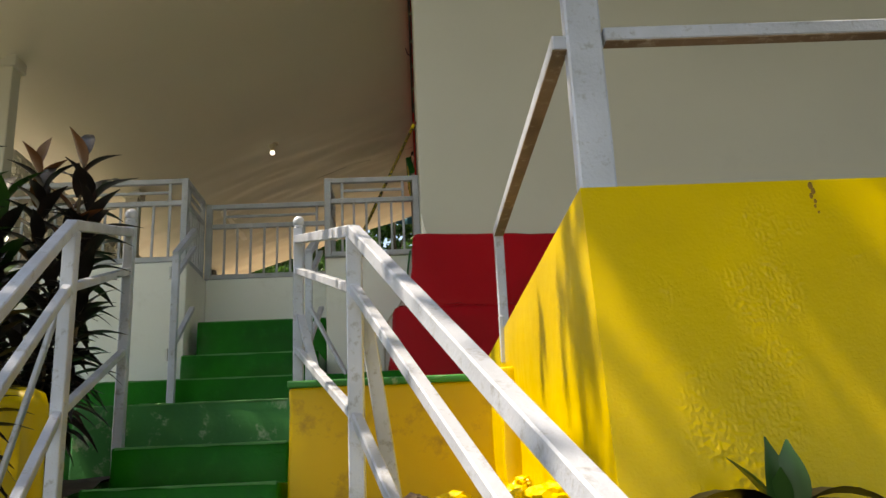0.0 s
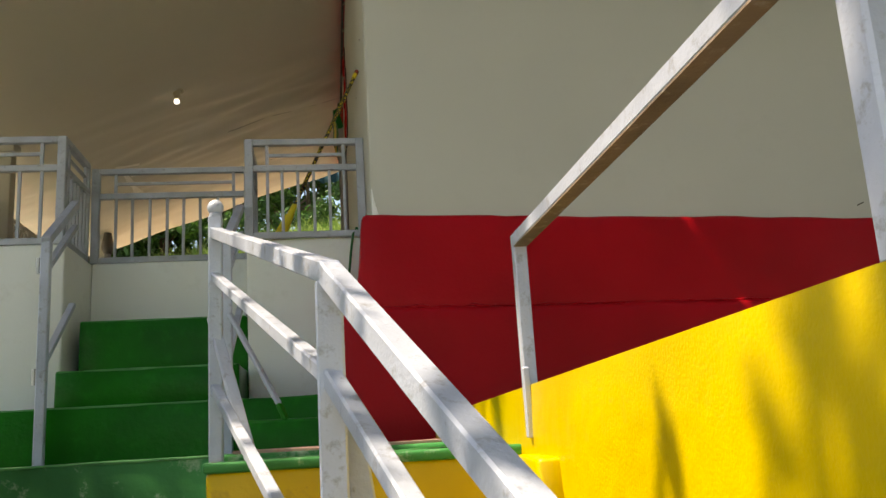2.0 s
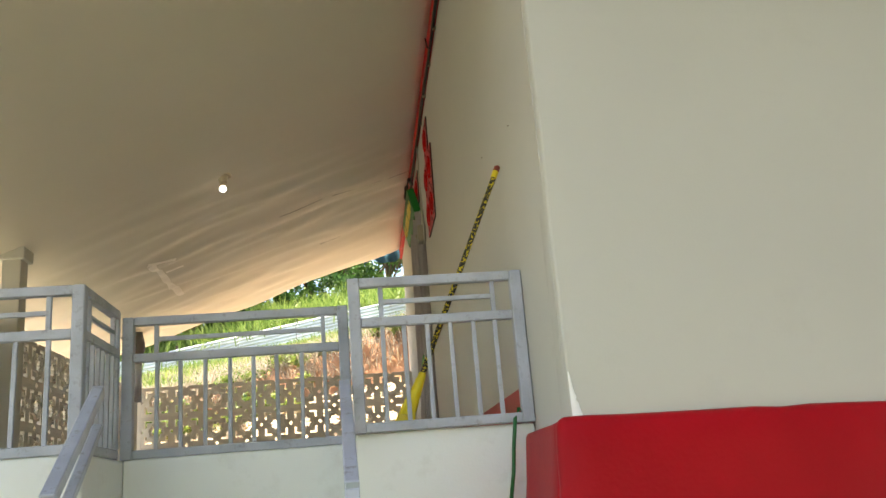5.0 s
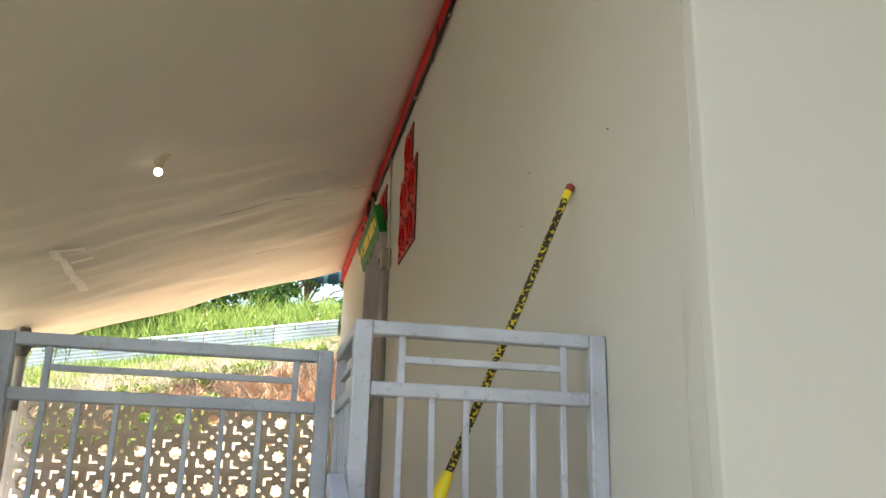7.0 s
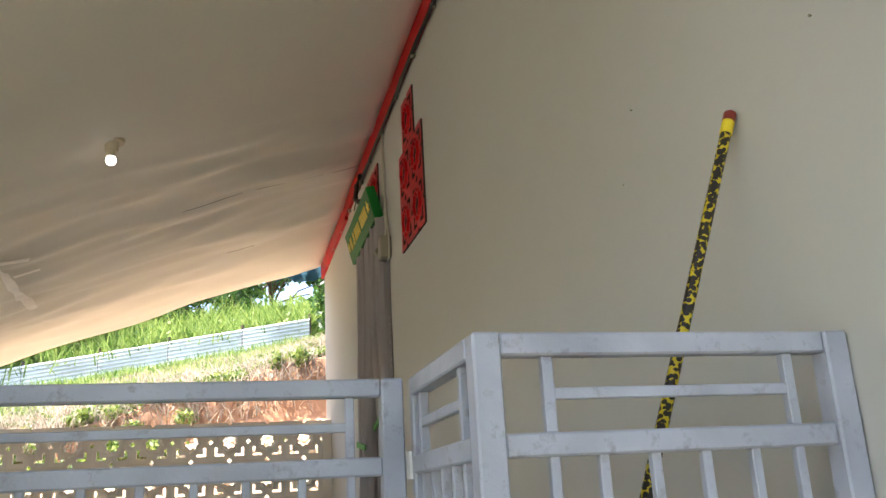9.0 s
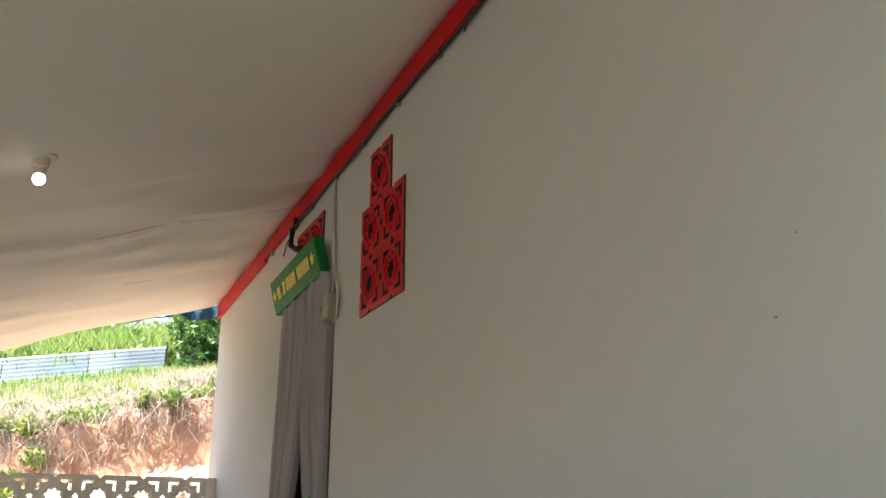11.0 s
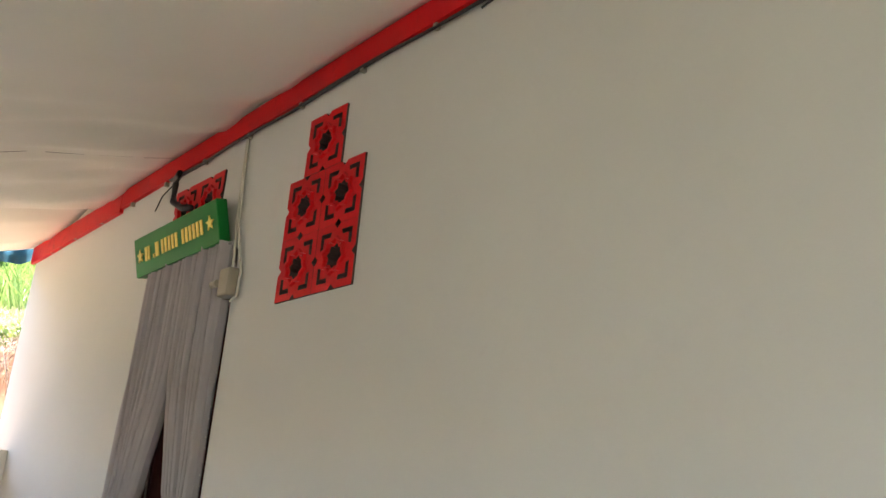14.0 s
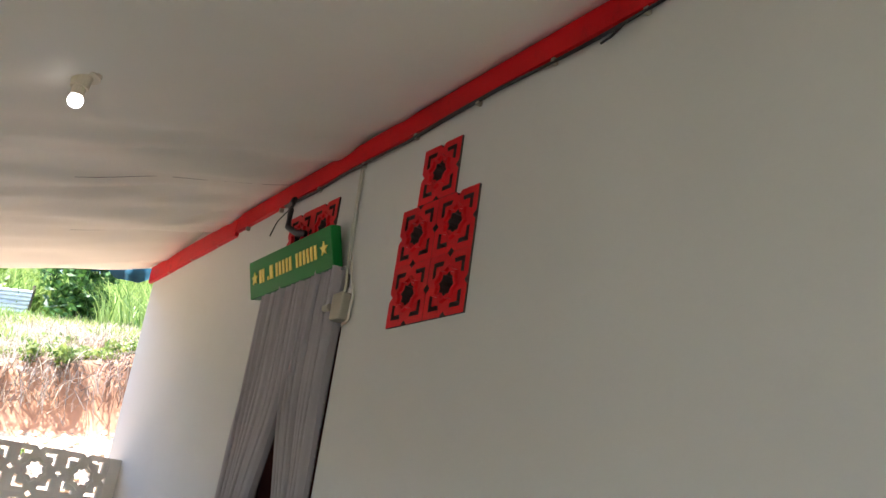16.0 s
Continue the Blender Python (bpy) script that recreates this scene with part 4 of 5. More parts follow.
PT = Vector((-0.074, 6.74, 4.52))
PB = Vector((-0.575, 6.60, 3.40))
d = (PB - PT)
part("handle", tube(B(), [PT + d * 0.05, PT + d * 0.95], 0.0125, 12), M_POLE, broom)
part("grip", tube(B(), [PT + d * 0.02, PT + d * 0.05], 0.0145, 12), M_YPLAST, broom)
part("cap", tube(B(), [PT - d * 0.006, PT, PT + d * 0.02], [0.008, 0.015, 0.0145], 12), M_RPLAST, broom, "dull red end cap")
part("ferrule", tube(B(), [PT + d * 0.86, PT + d * 0.93, PT + d * 1.02], [0.016, 0.024, 0.032], 12), M_YPLAST, broom, "yellow plastic socket")
bm = B()
box(bm, -0.05, 0.05, -0.014, 0.014, 0.0, 0.17, 0.008)
for v in bm.verts:
    v.co.x *= 1.0 - 0.62 * v.co.z / 0.17
    v.co.x += 0.06 * v.co.z / 0.17
bm.transform(Matrix.Translation((PB.x - 0.035, PB.y, FLOOR + 0.002)))
part("brush_head", bm, M_YPLAST, broom, "flared yellow plastic brush head")
M_GCABLE = paint("green_cable", (0.01, 0.12, 0.03), 0.4, 0.1)
gc = thing("hose", "thin green hose hanging over the parapet beside the red plinth", "hose", at=(-0.13, 6.5, 3.3))
part("tube", tube(B(), [(-0.10, 6.64, 3.38), (-0.125, 6.53, 3.372), (-0.148, 6.505, 3.33), (-0.165, 6.50, 3.22), (-0.176, 6.50, 3.12), (-0.196, 6.505, 3.01)], 0.008, 8), M_GCABLE, gc, smooth=True)
part("lower_tube", tube(B(), [(-0.196, 6.505, 3.01), (-0.225, 6.51, 2.94), (-0.265, 6.515, 2.88), (-0.31, 6.515, 2.83), (-0.345, 6.51, 2.77), (-0.362, 6.505, 2.70), (-0.362, 6.50, 2.5), (-0.36, 6.48, 2.33)], 0.008, 8), M_WIRE, gc, "pale grey lower end", smooth=True)
soc = thing("latch", "small steel latch on the white parapet", "latch", at=(-0.83, 6.98, 3.0))
part("plate", box(B(), -0.86, -0.81, 6.96, 6.992, 2.90, 2.94, 0.003), M_STEEL, soc)
part("bolt", tube(B(), [(-0.845, 6.955, 2.92), (-0.80, 6.955, 2.92)], 0.008), M_BLACK, soc)

# ---- blue tarpaulin edge under the eave ----
M_TARP = paint("blue_tarpaulin", (0.015, 0.10, 0.15), 0.5, 0.3, 14, 0.4, dirt_or_sun=(0.03, 0.05, 0.07), dirt_or_sun_amount=0.8)
bm = B()
n = 40
rows_ = []
for i in range(n + 1):
    x = -0.60 + 0.54 * i / n
    zt = ceil_z(x, 14.8) + 0.01
    hgt = 0.03 + 0.12 * sm(-0.5, -0.25, x) + 0.03 * noise.noise(Vector((x * 9, 0, 0)))
    rows_.append([bm.verts.new((x, 14.84 + 0.02 * math.sin(x * 30) * j / 3 + 0.02 * noise.noise(Vector((x * 12, j * 0.7, 0))), zt - hgt * j / 4)) for j in range(5)])
for i in range(n):
    for j in range(4):
        bm.faces.new((rows_[i][j], rows_[i + 1][j], rows_[i + 1][j + 1], rows_[i][j + 1]))
tagged(part("tarpaulin", bm, M_TARP, smooth=True), "crumpled blue tarpaulin edge hanging under the eave", "tarpaulin")


# ---- foliage ----
def leaf_mesh(name, length, width, mat, curl):
    me = bpy.data.meshes.new(name)
    vs, fs = [], []
    n = 7
    for i in range(n + 1):
        t = i / n
        w = width * math.sin(math.pi * (0.06 + 0.94 * t) ** 0.8) * (1 - 0.15 * t) if i < n else 0.002
        y, z = length * t, length * (0.35 * t - curl * t * t)
        vs += [(-w, y, z + w * 0.35), (0, y, z), (w, y, z + w * 0.35)]
    for i in range(n):
        a_ = 3 * i
        fs += [(a_, a_ + 1, a_ + 4, a_ + 3), (a_ + 1, a_ + 2, a_ + 5, a_ + 4)]
    me.from_pydata(vs, [], fs)
    me.materials.append(mat)
    for p in me.polygons:
        p.use_smooth = True
    return me


M_DLEAF = paint("dark_croton_leaf", (0.014, 0.011, 0.011), 0.36, 0.1, 20, 0.5, dirt_or_sun=(0.035, 0.010, 0.009), dirt_or_sun_amount=0.8)
M_GLEAF = paint("green_croton_leaf", (0.022, 0.085, 0.012), 0.35, 0.1, 20, 0.4)
M_RLEAF = paint("bronze_croton_leaf", (0.14, 0.055, 0.02), 0.35, 0.1, 20, 0.4)
M_STEM = paint("brown_stem", (0.10, 0.07, 0.045), 0.8, 0.3)
LV = [leaf_mesh("leaf", 0.25, 0.040, M_DLEAF, 0.5), leaf_mesh("leaf", 0.23, 0.037, M_DLEAF, 0.8), leaf_mesh("leaf", 0.32, 0.044, M_GLEAF, 0.45), leaf_mesh("leaf", 0.19, 0.038, M_RLEAF, 0.3)]


def croton(x, y, z0, stems, label, kinds):
    th = thing("croton_shrub", label, "shrub", "shrubs beside the steps", at=(x, y, z0))
    for dx, dy, top, n, k in stems:
        tip = Vector((x + dx, y + dy, top))
        basep = Vector((x + dx * 0.4, y + dy * 0.4, z0))
        part("stem", tube(B(), [basep, basep.lerp(tip, 0.5) + Vector((0.02, 0, 0)), tip], [0.014, 0.011, 0.006], 6), M_STEM, th)
        for i in range(n):
            f = i / n
            p = tip.lerp(basep, 0.75 * f)
            az = i * 137.5 + random.uniform(-20, 20)
            el = 55 - 75 * f + random.uniform(-12, 12)
            ob = piece("leaf", LV[random.choice(kinds[k])], th, Matrix.Translation(p) @ Euler((radians(el), 0, radians(az))).to_matrix().to_4x4() @ Matrix.Scale(random.uniform(0.8, 1.15), 4))
    return th


croton(-2.02, 4.30, 1.60, ((0.02, 0.0, 3.12, 44, 0), (0.16, 0.05, 2.92, 40, 0), (-0.16, -0.06, 3.05, 34, 1), (0.16, -0.12, 2.62, 34, 0), (-0.10, -0.16, 2.65, 34, 0), (0.20, 0.0, 2.35, 26, 0), (-0.06, 0.12, 3.30, 20, 2), (0.05, -0.2, 2.30, 26, 0), (0.30, -0.05, 2.85, 40, 0), (0.26, 0.05, 3.08, 40, 0), (0.30, -0.1, 2.5, 30, 0), (0.22, 0.0, 3.28, 22, 2)), "tall croton shrub with long dark purple and green leaves", ((0, 0, 0, 1, 1), (2, 2, 0), (3, 3, 0)))
croton(-1.98, 3.45, 1.35, ((0.02, 0.0, 2.55, 34, 0), (0.18, 0.05, 2.25, 30, 0), (-0.15, 0.1, 2.7, 34, 1), (-0.05, -0.15, 2.2, 30, 0), (0.2, -0.1, 2.0, 22, 0)), "low croton shrub with dark drooping leaves", ((0, 0, 1), (2, 2, 0), (3, 0)))
croton(-2.45, 4.0, 1.55, ((0.0, 0.0, 3.2, 40, 1), (0.18, 0.0, 2.95, 36, 1), (-0.1, 0.1, 2.7, 34, 0), (0.15, -0.1, 2.5, 34, 0), (0.1, 0.1, 3.25, 26, 0)), "croton shrub with glossy green and dark leaves", ((0, 0, 1), (2, 2, 2, 0), (3, 0)))
LS = [leaf_mesh("leaf", 0.135, 0.036, M_GLEAF, 0.15), leaf_mesh("leaf", 0.24, 0.045, M_DLEAF, 0.75)]
sp = thing("seedling_shrub", "young croton with upright green leaves and drooping dark ones", "shrub", at=(0.60, 1.80, 1.32))
part("stem", tube(B(), [(0.60, 1.80, 1.26), (0.60, 1.80, 1.43)], 0.008, 6), M_STEM, sp)
for dx, az, el, sc, k in ((-0.016, 30, 78, 1.1, 0), (0.026, -28, 78, 1.05, 0), (-0.01, 62, 42, 1.05, 0), (0.0, 170, 60, 0.7, 0), (-0.01, 98, 16, 1.1, 1), (0.0, 112, 2, 0.85, 1), (0.02, -84, 18, 0.95, 1), (0.02, -108, 6, 0.85, 1), (0.03, -62, 4, 0.9, 1)):
    piece("leaf", LS[k], sp, Matrix.Translation((0.60 + dx, 1.80, 1.425 if k == 0 else 1.43)) @ Euler((radians(el), 0, radians(az))).to_matrix().to_4x4() @ Matrix.Scale(sc, 4))


# grass, vines, trees as stuff
def blades(name, n, where, hgt, wid, mat, label, seed, lean=0.4):
    rng = np.random.default_rng(seed)
    V, F = [], []
    for _ in range(n):
        x, y, z = where(rng)
        h = hgt * rng.uniform(0.5, 1.3)
        a_, l = rng.uniform(0, 6.283), rng.uniform(0.1, lean) * h
        cx, cy = math.cos(a_), math.sin(a_)
        wx, wy = -cy * wid, cx * wid
        k = len(V)
        V += [(x - wx, y - wy, z), (x + wx, y + wy, z), (x + cx * l * 0.4 - wx * 0.8, y + cy * l * 0.4 - wy * 0.8, z + h * 0.6), (x + cx * l * 0.4 + wx * 0.8, y + cy * l * 0.4 + wy * 0.8, z + h * 0.6), (x + cx * l, y + cy * l, z + h * 0.95)]
        F += [(k, k + 1, k + 3, k + 2), (k + 2, k + 3, k + 4)]
    me = bpy.data.meshes.new(name)
    me.from_pydata(V, [], F)
    me.materials.append(mat)
    ob = new(name, me)
    return tagged(ob, label, "grass", kind="stuff")


def leafmat(name, c0, c1, rough=0.5):
    m = bpy.data.materials.new(name)
    m.use_nodes = True
    nt = m.node_tree
    b = nt.nodes["Principled BSDF"]
    ge = nt.nodes.new("ShaderNodeNewGeometry")
    r = nt.nodes.new("ShaderNodeValToRGB")
    r.color_ramp.elements[0].color, r.color_ramp.elements[1].color = (*c0, 1), (*c1, 1)
    nt.links.new(ge.outputs["Random Per Island"], r.inputs[0])
    nt.links.new(r.outputs[0], b.inputs["Base Color"])
    b.inputs["Roughness"].default_value = rough
    tl = nt.nodes.new("ShaderNodeBsdfTranslucent")
    nt.links.new(r.outputs[0], tl.inputs["Color"])
    mx = nt.nodes.new("ShaderNodeMixShader")
    mx.inputs[0].default_value = 0.35
    nt.links.new(b.outputs[0], mx.inputs[1])
    nt.links.new(tl.outputs[0], mx.inputs[2])
    nt.links.new(mx.outputs[0], nt.nodes["Material Output"].inputs["Surface"])
    return m


M_BLADE = leafmat("grass_blade", (0.10, 0.20, 0.02), (0.46, 0.52, 0.15))
M_BLADE2 = leafmat("tall_grass_blade", (0.06, 0.16, 0.02), (0.42, 0.52, 0.16))
M_DRY = leafmat("dry_litter_leaf", (0.22, 0.17, 0.12), (0.74, 0.67, 0.54))
M_ROOT = leafmat("dry_root", (0.14, 0.095, 0.065), (0.42, 0.34, 0.26), 0.85)
M_SHRUB = leafmat("shrub_leaf", (0.05, 0.12, 0.015), (0.36, 0.44, 0.10))
M_TREE = leafmat("tree_crown_leaf", (0.02, 0.06, 0.012), (0.10, 0.22, 0.04))


def slope_spot(x0, x1, y0, y1, up=0.0):
    def f(rng):
        x, y = rng.uniform(x0, x1), rng.uniform(y0, y1)
        return x, y, hill(x, y) - 0.03 + up
    return f


def patchy(f, level):
    """Keep only the spots of f that fall in the patches of a noise field."""
    def g(rng):
        while True:
            p = f(rng)
            if noise.noise(Vector((p[0] * 0.55, p[1] * 0.4, 4))) + 0.4 * noise.noise(Vector((p[0] * 1.7, p[1] * 1.3, 8))) > level + 0.05 * (25.5 - p[1]):
                return p
    return g


blades("slope_grass", 15000, patchy(slope_spot(-14, 5, 20.0, 27.7), -0.12), 0.26, 0.016, M_BLADE, "bright short grass in patches on the hillside", 1)
blades("tall_grass", 32000, slope_spot(-15, 8, 28.3, 33.5), 0.95, 0.022, M_BLADE2, "tall green grass above the metal fence", 2, 1.1)
blades("fence_grass", 7000, slope_spot(-13, 3, 26.6, 27.95), 0.34, 0.016, M_BLADE2, "uneven green grass at the foot of the metal fence", 6, 0.9)
blades("corner_grass", 2500, slope_spot(2.3, 6.0, 20.5, 27), 1.0, 0.02, M_BLADE2, "tall grass clump near the house corner", 5, 1.1)
rng = np.random.default_rng(7)


def scatter_leaves(name, centres, n, size, mat, label, cat, seed):
    rng = np.random.default_rng(seed)
    V, F = [], []
    for cx, cy, cz, r, rz in centres:
        for _ in range(n):
            p = rng.normal(0, 1, 3)
            p /= np.linalg.norm(p)
            q = rng.uniform(0.35, 1.0)
            c = np.array((cx, cy, cz)) + p * q * np.array((r, r, rz))
            u = rng.normal(0, 1, 3)
            u /= np.linalg.norm(u)
            w = np.cross(u, rng.normal(0, 1, 3))
            w /= np.linalg.norm(w)
            s_ = size * rng.uniform(0.6, 1.3)
            k = len(V)
            V += [tuple(c - u * s_), tuple(c + w * s_ * 0.45), tuple(c + u * s_), tuple(c - w * s_ * 0.45)]
            F.append((k, k + 1, k + 2, k + 3))
    me = bpy.data.meshes.new(name)
    me.from_pydata(V, [], F)
    me.materials.append(mat)
    return new(name, me)


def lip_spot(x0, x1, o0, o1):
    def f(rng):
        while True:
            x, o = rng.uniform(x0, x1), rng.uniform(o0, o1)
            if noise.noise(Vector((x * 1.1, o * 1.4, 9))) > -0.15:
                break
        y = bank_lip(x) + o
        return x, y - (0.12 if o < 0.1 else 0.0), hill(x, y) + (0.05 if o < 0.1 else -0.02)
    return f


M_STRAW = leafmat("dry_straw_blade", (0.19, 0.145, 0.095), (0.68, 0.61, 0.48), 0.9)
blades("straw_patches", 20000, lip_spot(-9, 3.5, 1.4, 9.0), 0.22, 0.009, M_STRAW, "pale dry grass on the slope above the bank", 42, 1.8)
blades("dry_straw", 16000, lip_spot(-8, 3.0, -0.1, 1.9), 0.20, 0.007, M_STRAW, "tangled pale dry straw on the edge of the soil bank", 41, 2.2)
cl = []
for k in range(200):
    x = rng.uniform(-8, 3.0)
    y = bank_lip(x) + rng.uniform(-0.05, 4.0)
    cl.append((x, y, hill(x, y) + 0.05, rng.uniform(0.12, 0.32), rng.uniform(0.06, 0.18)))
for k in range(36):
    x = rng.uniform(-3.2, 1.2)
    o = rng.uniform(0.1, 0.7)
    cl.append((x, bank_lip(x) + o - 0.15, hill(x, bank_lip(x) + o) + 0.06, rng.uniform(0.10, 0.22), rng.uniform(0.08, 0.16)))
for k in range(90):
    x = rng.uniform(-8, -1.6)
    o = rng.uniform(-0.6, 0.0)
    cl.append((x, bank_lip(x) + o - 0.2, hill(x, bank_lip(x) + o) + 0.10, rng.uniform(0.12, 0.30), rng.uniform(0.10, 0.20)))
for k in range(4):
    x = rng.uniform(-2.3, 2.0)
    o = rng.uniform(-0.9, -0.3)
    cl.append((x, bank_lip(x) + o, hill(x, bank_lip(x) + o) + 0.03, rng.uniform(0.05, 0.10), rng.uniform(0.05, 0.10)))
tagged(scatter_leaves("lip_weeds", cl, 120, 0.040, M_SHRUB, "", "", 11), "low green weeds on the edge of the soil bank", "weeds", kind="stuff")
lit = [(x, bank_lip(x) + o, hill(x, bank_lip(x) + o) + 0.03, 0.35, 0.07) for x, o in ((rng.uniform(-8, 3.0), rng.uniform(0.0, 1.6)) for _ in range(110))]
lit += [(x, bank_lip(x) + o, hill(x, bank_lip(x) + o) + 0.02, 0.30, 0.04) for x, o in ((rng.uniform(-6, 2.5), rng.uniform(-2.2, -0.6)) for _ in range(60))]
tagged(scatter_leaves("dry_litter", lit, 160, 0.020, M_DRY, "", "", 12), "pale dry leaf litter on the bank edge", "litter", kind="stuff")
bm = B()
clumps = [(rng.uniform(-6, 2.5), rng.uniform(0.06, 0.2)) for _ in range(16)] + [(-0.75, 0.13), (0.3, 0.16), (-1.6, 0.1), (0.75, 0.1)]
for k in range(330):
    cx, cw = clumps[k % len(clumps)]
    x = cx + rng.normal(0, cw) if k % 6 else rng.uniform(-6, 2.5)
    lip = bank_lip(x)
    pts = []
    xx = x
    for j in range(9):
        dd = 0.35 - 0.075 * j * rng.uniform(0.7, 1.2)
        xx += rng.normal(0, 0.055)
        pts.append((xx, lip + dd - 0.30 - 0.06 * rng.random(), lip_z(xx) + 0.10 - j * rng.uniform(0.05, 0.125)))
    tube(bm, pts[: rng.integers(3, 9)], rng.uniform(0.003, 0.0065), 3)
tagged(part("hanging_roots", bm, M_ROOT), "grey-brown dry roots and vines hanging over the soil face", "roots", kind="stuff")
pale = paint("pale_rubble", (0.66, 0.54, 0.40), 0.95, 0.8, 8, 0.3)
bm = B()
for k in range(2200):
    x = rng.uniform(-7, 3.5)
    y = bank_lip(x) - rng.uniform(0.15, 2.6)
    r = 0.015 + 0.08 * rng.random() ** 3
    bmesh.ops.create_icosphere(bm, subdivisions=1, radius=r, matrix=Matrix.Translation((x, y, hill(x, y))) @ Matrix.Diagonal((1, 1.2, 0.6, 1)))
tagged(part("bank_rubble", bm, pale), "pale stones and clods at the foot of the bank", "rubble", kind="stuff")

sc = []
for k in range(170):
    x, y = rng.uniform(-13, 6), rng.uniform(28.6, 34)
    sc.append((x, y, hill(x, y) + rng.uniform(0.2, 0.6), rng.uniform(0.3, 0.8), rng.uniform(0.3, 0.7)))
tagged(scatter_leaves("hill_shrubs", sc, 130, 0.10, M_SHRUB, "", "", 21), "leafy green undergrowth on the hillside", "undergrowth", kind="stuff")

# corrugated metal fence
def zinc_sheet(x0, x1, y, zb0, zb1, hgt):
    bm = B()
    nz = 44
    g = []
    for j in range(nz + 1):
        f = j / nz
        row = []
        for i in range(7):
            q = i / 6
            row.append(bm.verts.new((x0 + (x1 - x0) * q, y + 0.018 * math.sin(f * nz * 0.9) + 0.03 * noise.noise(Vector((x0 + q, f, 0))), zb0 + (zb1 - zb0) * q + hgt * f)))
        g.append(row)
    for j in range(nz):
        for i in range(6):
            bm.faces.new((g[j][i], g[j][i + 1], g[j + 1][i + 1], g[j + 1][i]))
    return bm


M_FPOST = paint("fence_wood", (0.12, 0.09, 0.06), 0.9, 0.4)
x = 1.15
k = 0
while x > -12:
    w = 1.75 + 0.1 * math.sin(k * 2.1)
    zb = lambda q: 8.04 + 0.165 * (q - 1.0)
    y = 28.0 + 0.05 * k
    th = thing("fence_panel", "weathered corrugated zinc sheet on wooden posts", "fence", "zinc fence panels", at=(x - w, y, zb(x - w)))
    part("sheet", zinc_sheet(x - w, x - 0.02, y, zb(x - w), zb(x), 0.60), M_ZINC, th, smooth=True)
    part("post", tube(B(), [(x - 0.01, y + 0.06, zb(x) - 0.4), (x, y + 0.06, zb(x) + 0.72)], [0.05, 0.04], 7), M_FPOST, th, "dark wooden post")
    x -= w
    k += 1


def tree(x, y, h, r, label, seed, n=26, leaves=130, size=0.16):
    rng = np.random.default_rng(seed)
    z0 = min(hill(x, y), 17) - 0.2 if y > 16 else ground_z(x, y)
    th = thing("tree", label, "tree", "trees around the house", at=(x, y, z0))
    trunk = B()
    tube(trunk, [(x, y, z0), (x + 0.1, y, z0 + h * 0.3), (x - 0.05, y + 0.1, z0 + h * 0.65), (x, y, z0 + h * 0.9)], [0.05 * h * 0.5, 0.04 * h * 0.5, 0.025 * h * 0.5, 0.01 * h], 8)
    cl = []
    for k in range(n):
        a_ = rng.uniform(0, 6.283)
        q = r * math.sqrt(rng.random())
        cz = z0 + h * rng.uniform(0.45, 1.05)
        cx, cy = x + q * math.cos(a_), y + q * math.sin(a_)
        cl.append((cx, cy, cz, r * 0.30 * rng.uniform(0.6, 1.2), r * 0.22 * rng.uniform(0.6, 1.2)))
        if k < 9:
            tube(trunk, [(x, y, z0 + h * (0.3 + 0.04 * k)), ((x + cx) / 2, (y + cy) / 2, (z0 + h * 0.45 + cz) / 2), (cx, cy, cz)], [0.05, 0.035, 0.015], 5)
    part("trunk", trunk, M_STEM, th, smooth=True)
    cr = scatter_leaves("crown", cl, leaves, size, M_TREE, "", "", seed)
    cr.parent = th
    cr.matrix_parent_inverse = Matrix.Translation(-Vector(th.location))
    return th


for n_, (x, y, h, r) in enumerate(((-8.5, 30.5, 4.5, 2.2), (-12.5, 27, 4.5, 2.4), (-6.0, 36, 6.5, 2.6), (-2.5, 38, 6.5, 2.6), (0.8, 40, 6.0, 2.4), (4.5, 38, 5.5, 2.4), (-10, 40, 8, 3), (-15, 34, 8, 3.2), (-10.2, 32.5, 4.5, 2.2), (-4.2, 34, 4.5, 2.0), (-1.0, 35.5, 4.6, 2.0), (2.4, 35, 4.5, 2.0), (-7.0, 33, 4.2, 2.0), (6.5, 34, 5, 2.2), (-5.8, 30.2, 3.2, 1.5), (-7.6, 29.6, 3.4, 1.6), (-9.6, 29.8, 3.6, 1.7), (-11.5, 30.0, 3.8, 1.8))):
    tree(x, y, h, r, "dark leafy tree on the hillside beyond the fence", 30 + n_)
bush = thing("bush", "dense dark green bush at the end of the metal fence", "bush", "", at=(1.75, 27.5, hill(1.75, 27.5)))
bz = hill(1.75, 27.5)
cr = scatter_leaves("foliage", [(1.75 + dx, 27.2, bz + dz, 0.55, 0.5) for dx, dz in ((0, 0.4), (0.3, 0.9), (-0.2, 1.1), (0.1, 1.7), (0.7, 0.5), (0.5, 1.5), (0.2, 2.2))], 260, 0.10, M_TREE, "", "", 77)
cr.parent = bush
cr.matrix_parent_inverse = Matrix.Translation(-Vector(bush.location))
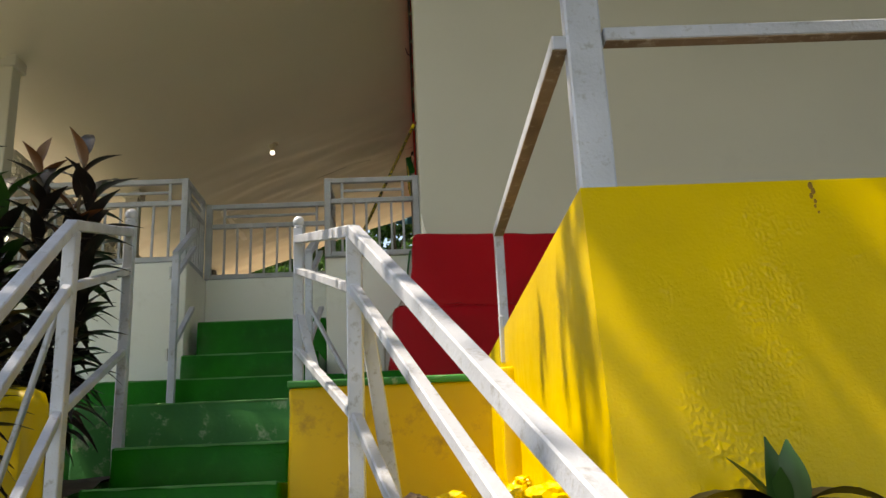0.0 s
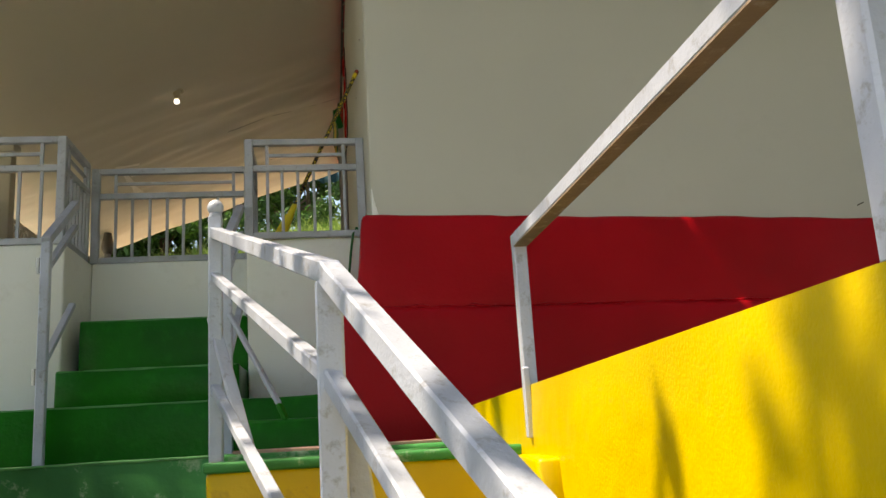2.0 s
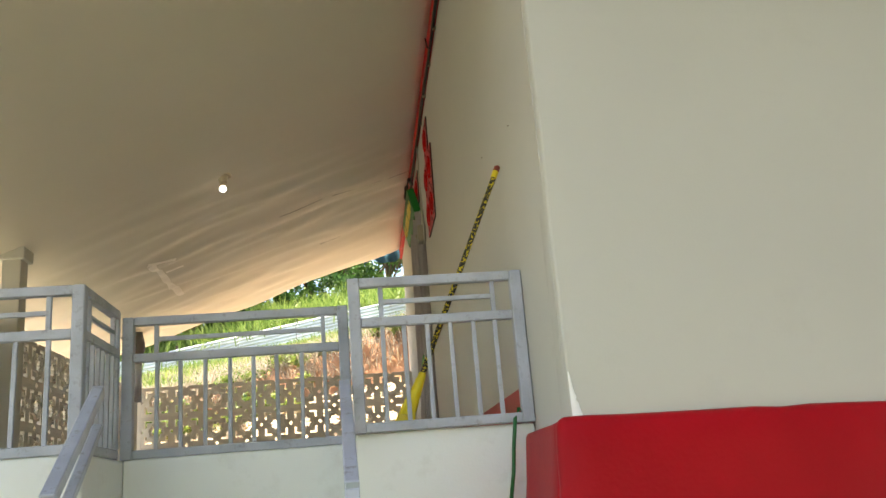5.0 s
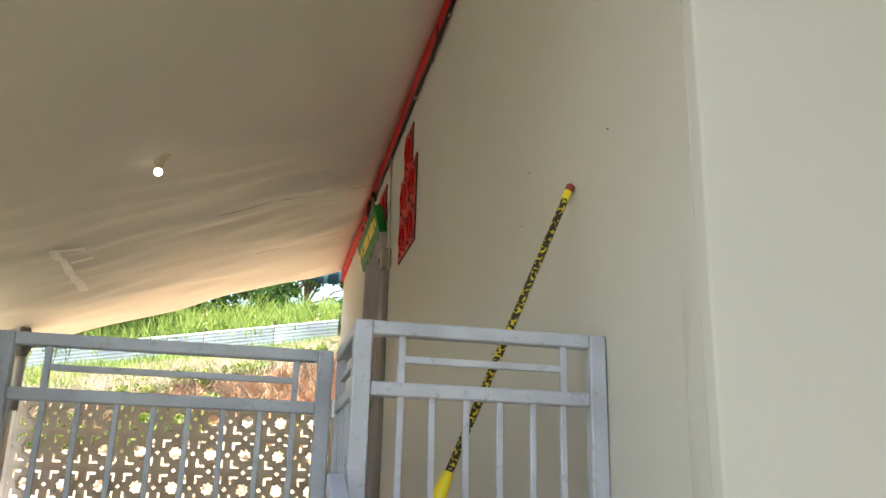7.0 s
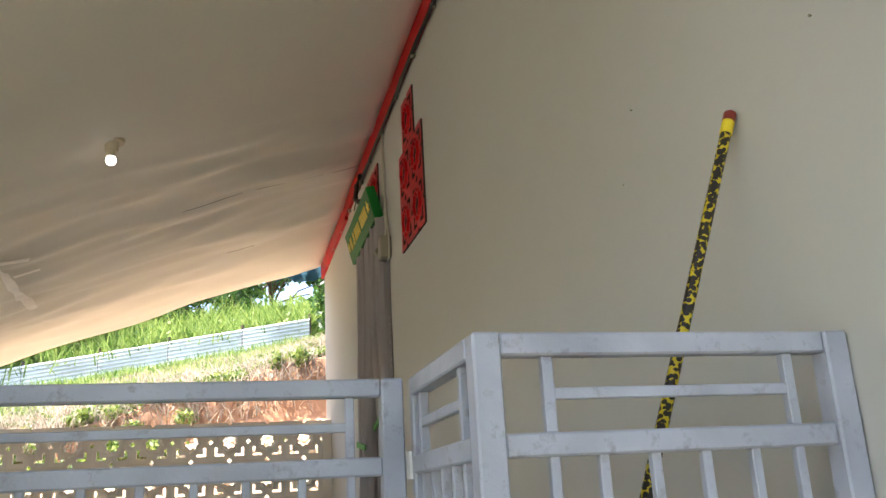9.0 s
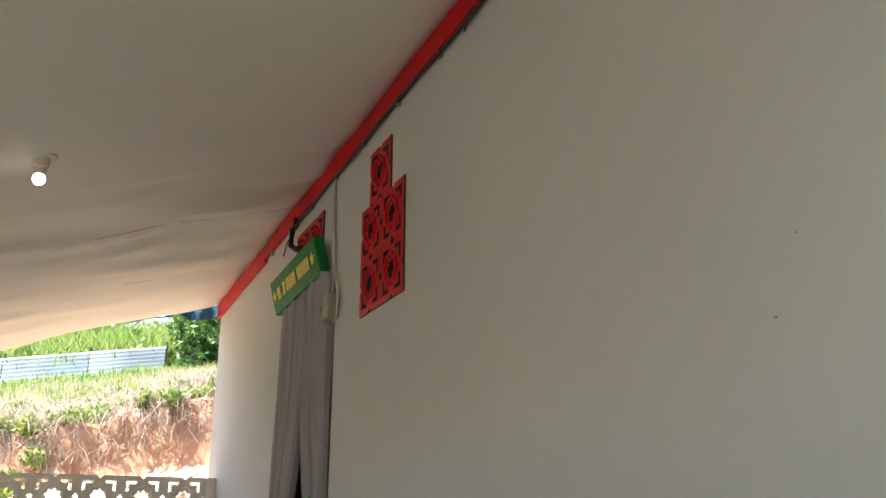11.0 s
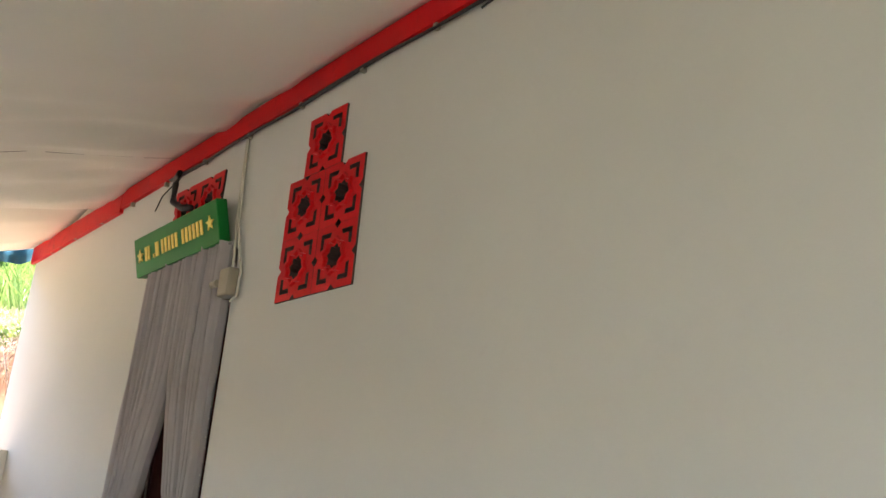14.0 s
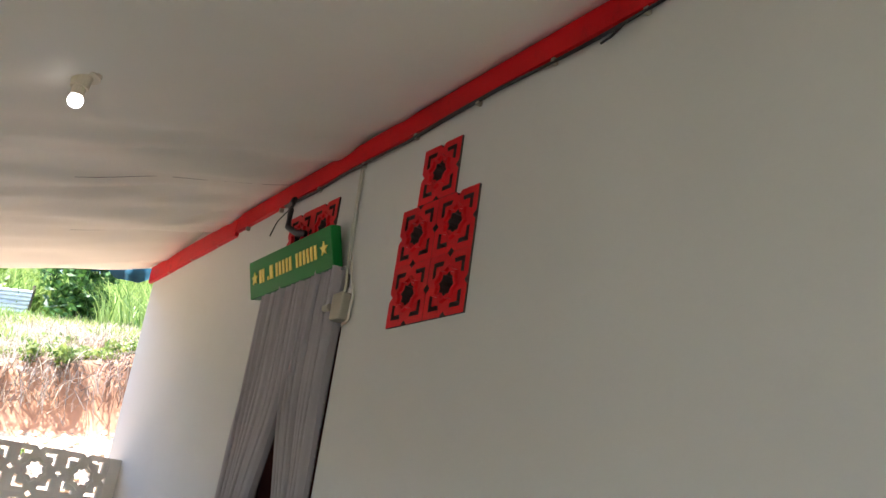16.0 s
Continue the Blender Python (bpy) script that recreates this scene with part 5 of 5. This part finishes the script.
for k, (x, y) in enumerate(((-6.6, 30.2), (-5.0, 30.8), (-3.6, 31.6), (-2.2, 32.2), (-0.8, 32.6))):
    z = hill(x, y)
    dark = thing("bush", "dark leafy bush among the tall hillside grass", "bush", "dark bushes on the hillside", at=(x, y, z))
    part("stem", tube(B(), [(x, y, z - 0.1), (x + 0.05, y, z + 0.6), (x, y, z + 1.2)], [0.05, 0.04, 0.02], 6), M_STEM, dark)
    cr = scatter_leaves("foliage", [(x + rng.uniform(-0.7, 0.7), y + rng.uniform(-0.4, 0.4), z + rng.uniform(0.5, 1.9), rng.uniform(0.3, 0.5), rng.uniform(0.25, 0.45)) for _ in range(9)], 120, 0.09, M_TREE, "", "", 60 + k)
    cr.parent = dark
    cr.matrix_parent_inverse = Matrix.Translation(-Vector(dark.location))
# trees out of view: first two added to cut sky light, others dapple the sun
tree(3.2, -4.2, 9.0, 4.0, "unseen tree added in front of the house to cut sky light", 91, n=60, leaves=120, size=0.22)
tree(8.5, -1.5, 9.0, 4.0, "unseen tree added in front of the terrace to cut sky light", 92, n=60, leaves=120, size=0.22)
tree(-3.6, -1.2, 9.5, 4.2, "tall shade tree beside the steps", 90, n=36, leaves=150, size=0.14)

tree(-7.2, 4.2, 11.0, 3.2, "tall slender shade tree beyond the porch", 93, n=46, leaves=120, size=0.16)

# small nails left in the porch wall
for y, z in ((7.22, 4.76), (7.32, 4.565), (7.74, 4.12), (6.44, 4.60)):
    nl = thing("nail", "tiny rusty nail head in the cream wall", "nail", "nails in the wall", at=(WX, y, z))
    part("shank", tube(B(), [(WX + 0.005, y, z), (WX - 0.004, y, z)], 0.002, 6), M_CUP, nl)
    part("head", tube(B(), [(WX - 0.003, y, z), (WX - 0.006, y, z)], 0.0034, 8), M_JBOX, nl)

# rusty seep on the yellow wall
M_SEEP = paint("brown_rust_seep", (0.26, 0.14, 0.015), 0.7, 0.4, 40, 0.4)
seep = thing("rust_stain", "small brown rust stain at the top of the yellow wall", "stain", kind="structure", at=(0.890, 2.06, 2.19))
for dx, z, r in ((0.0, 2.192, 0.010), (0.004, 2.178, 0.008), (-0.004, 2.165, 0.007), (0.003, 2.15, 0.006), (0.0, 2.136, 0.005), (0.005, 2.12, 0.004)):
    ob = part("blot", lump(r * 0.65, 1.6, z * 50), M_SEEP, seep, smooth=True)
    for v in ob.data.vertices:
        v.co.y *= 0.25
    ob.matrix_basis = Matrix.Translation((0.890 + dx, 2.069 - 0.24 * (2.21 - z) / 1.5, z))
peg = thing("nail", "bent dark nail standing out of the front wall", "nail", "nails in the wall", at=(2.979, 6.113, 3.321))
part("shank", tube(B(), [(2.979, 6.113 + 0.03, 3.321), (2.979, 6.113 - 0.03, 3.321 + 0.002), (2.979 + 0.02, 6.113 - 0.035, 3.321 + 0.01)], 0.004, 6), M_CUP, peg)
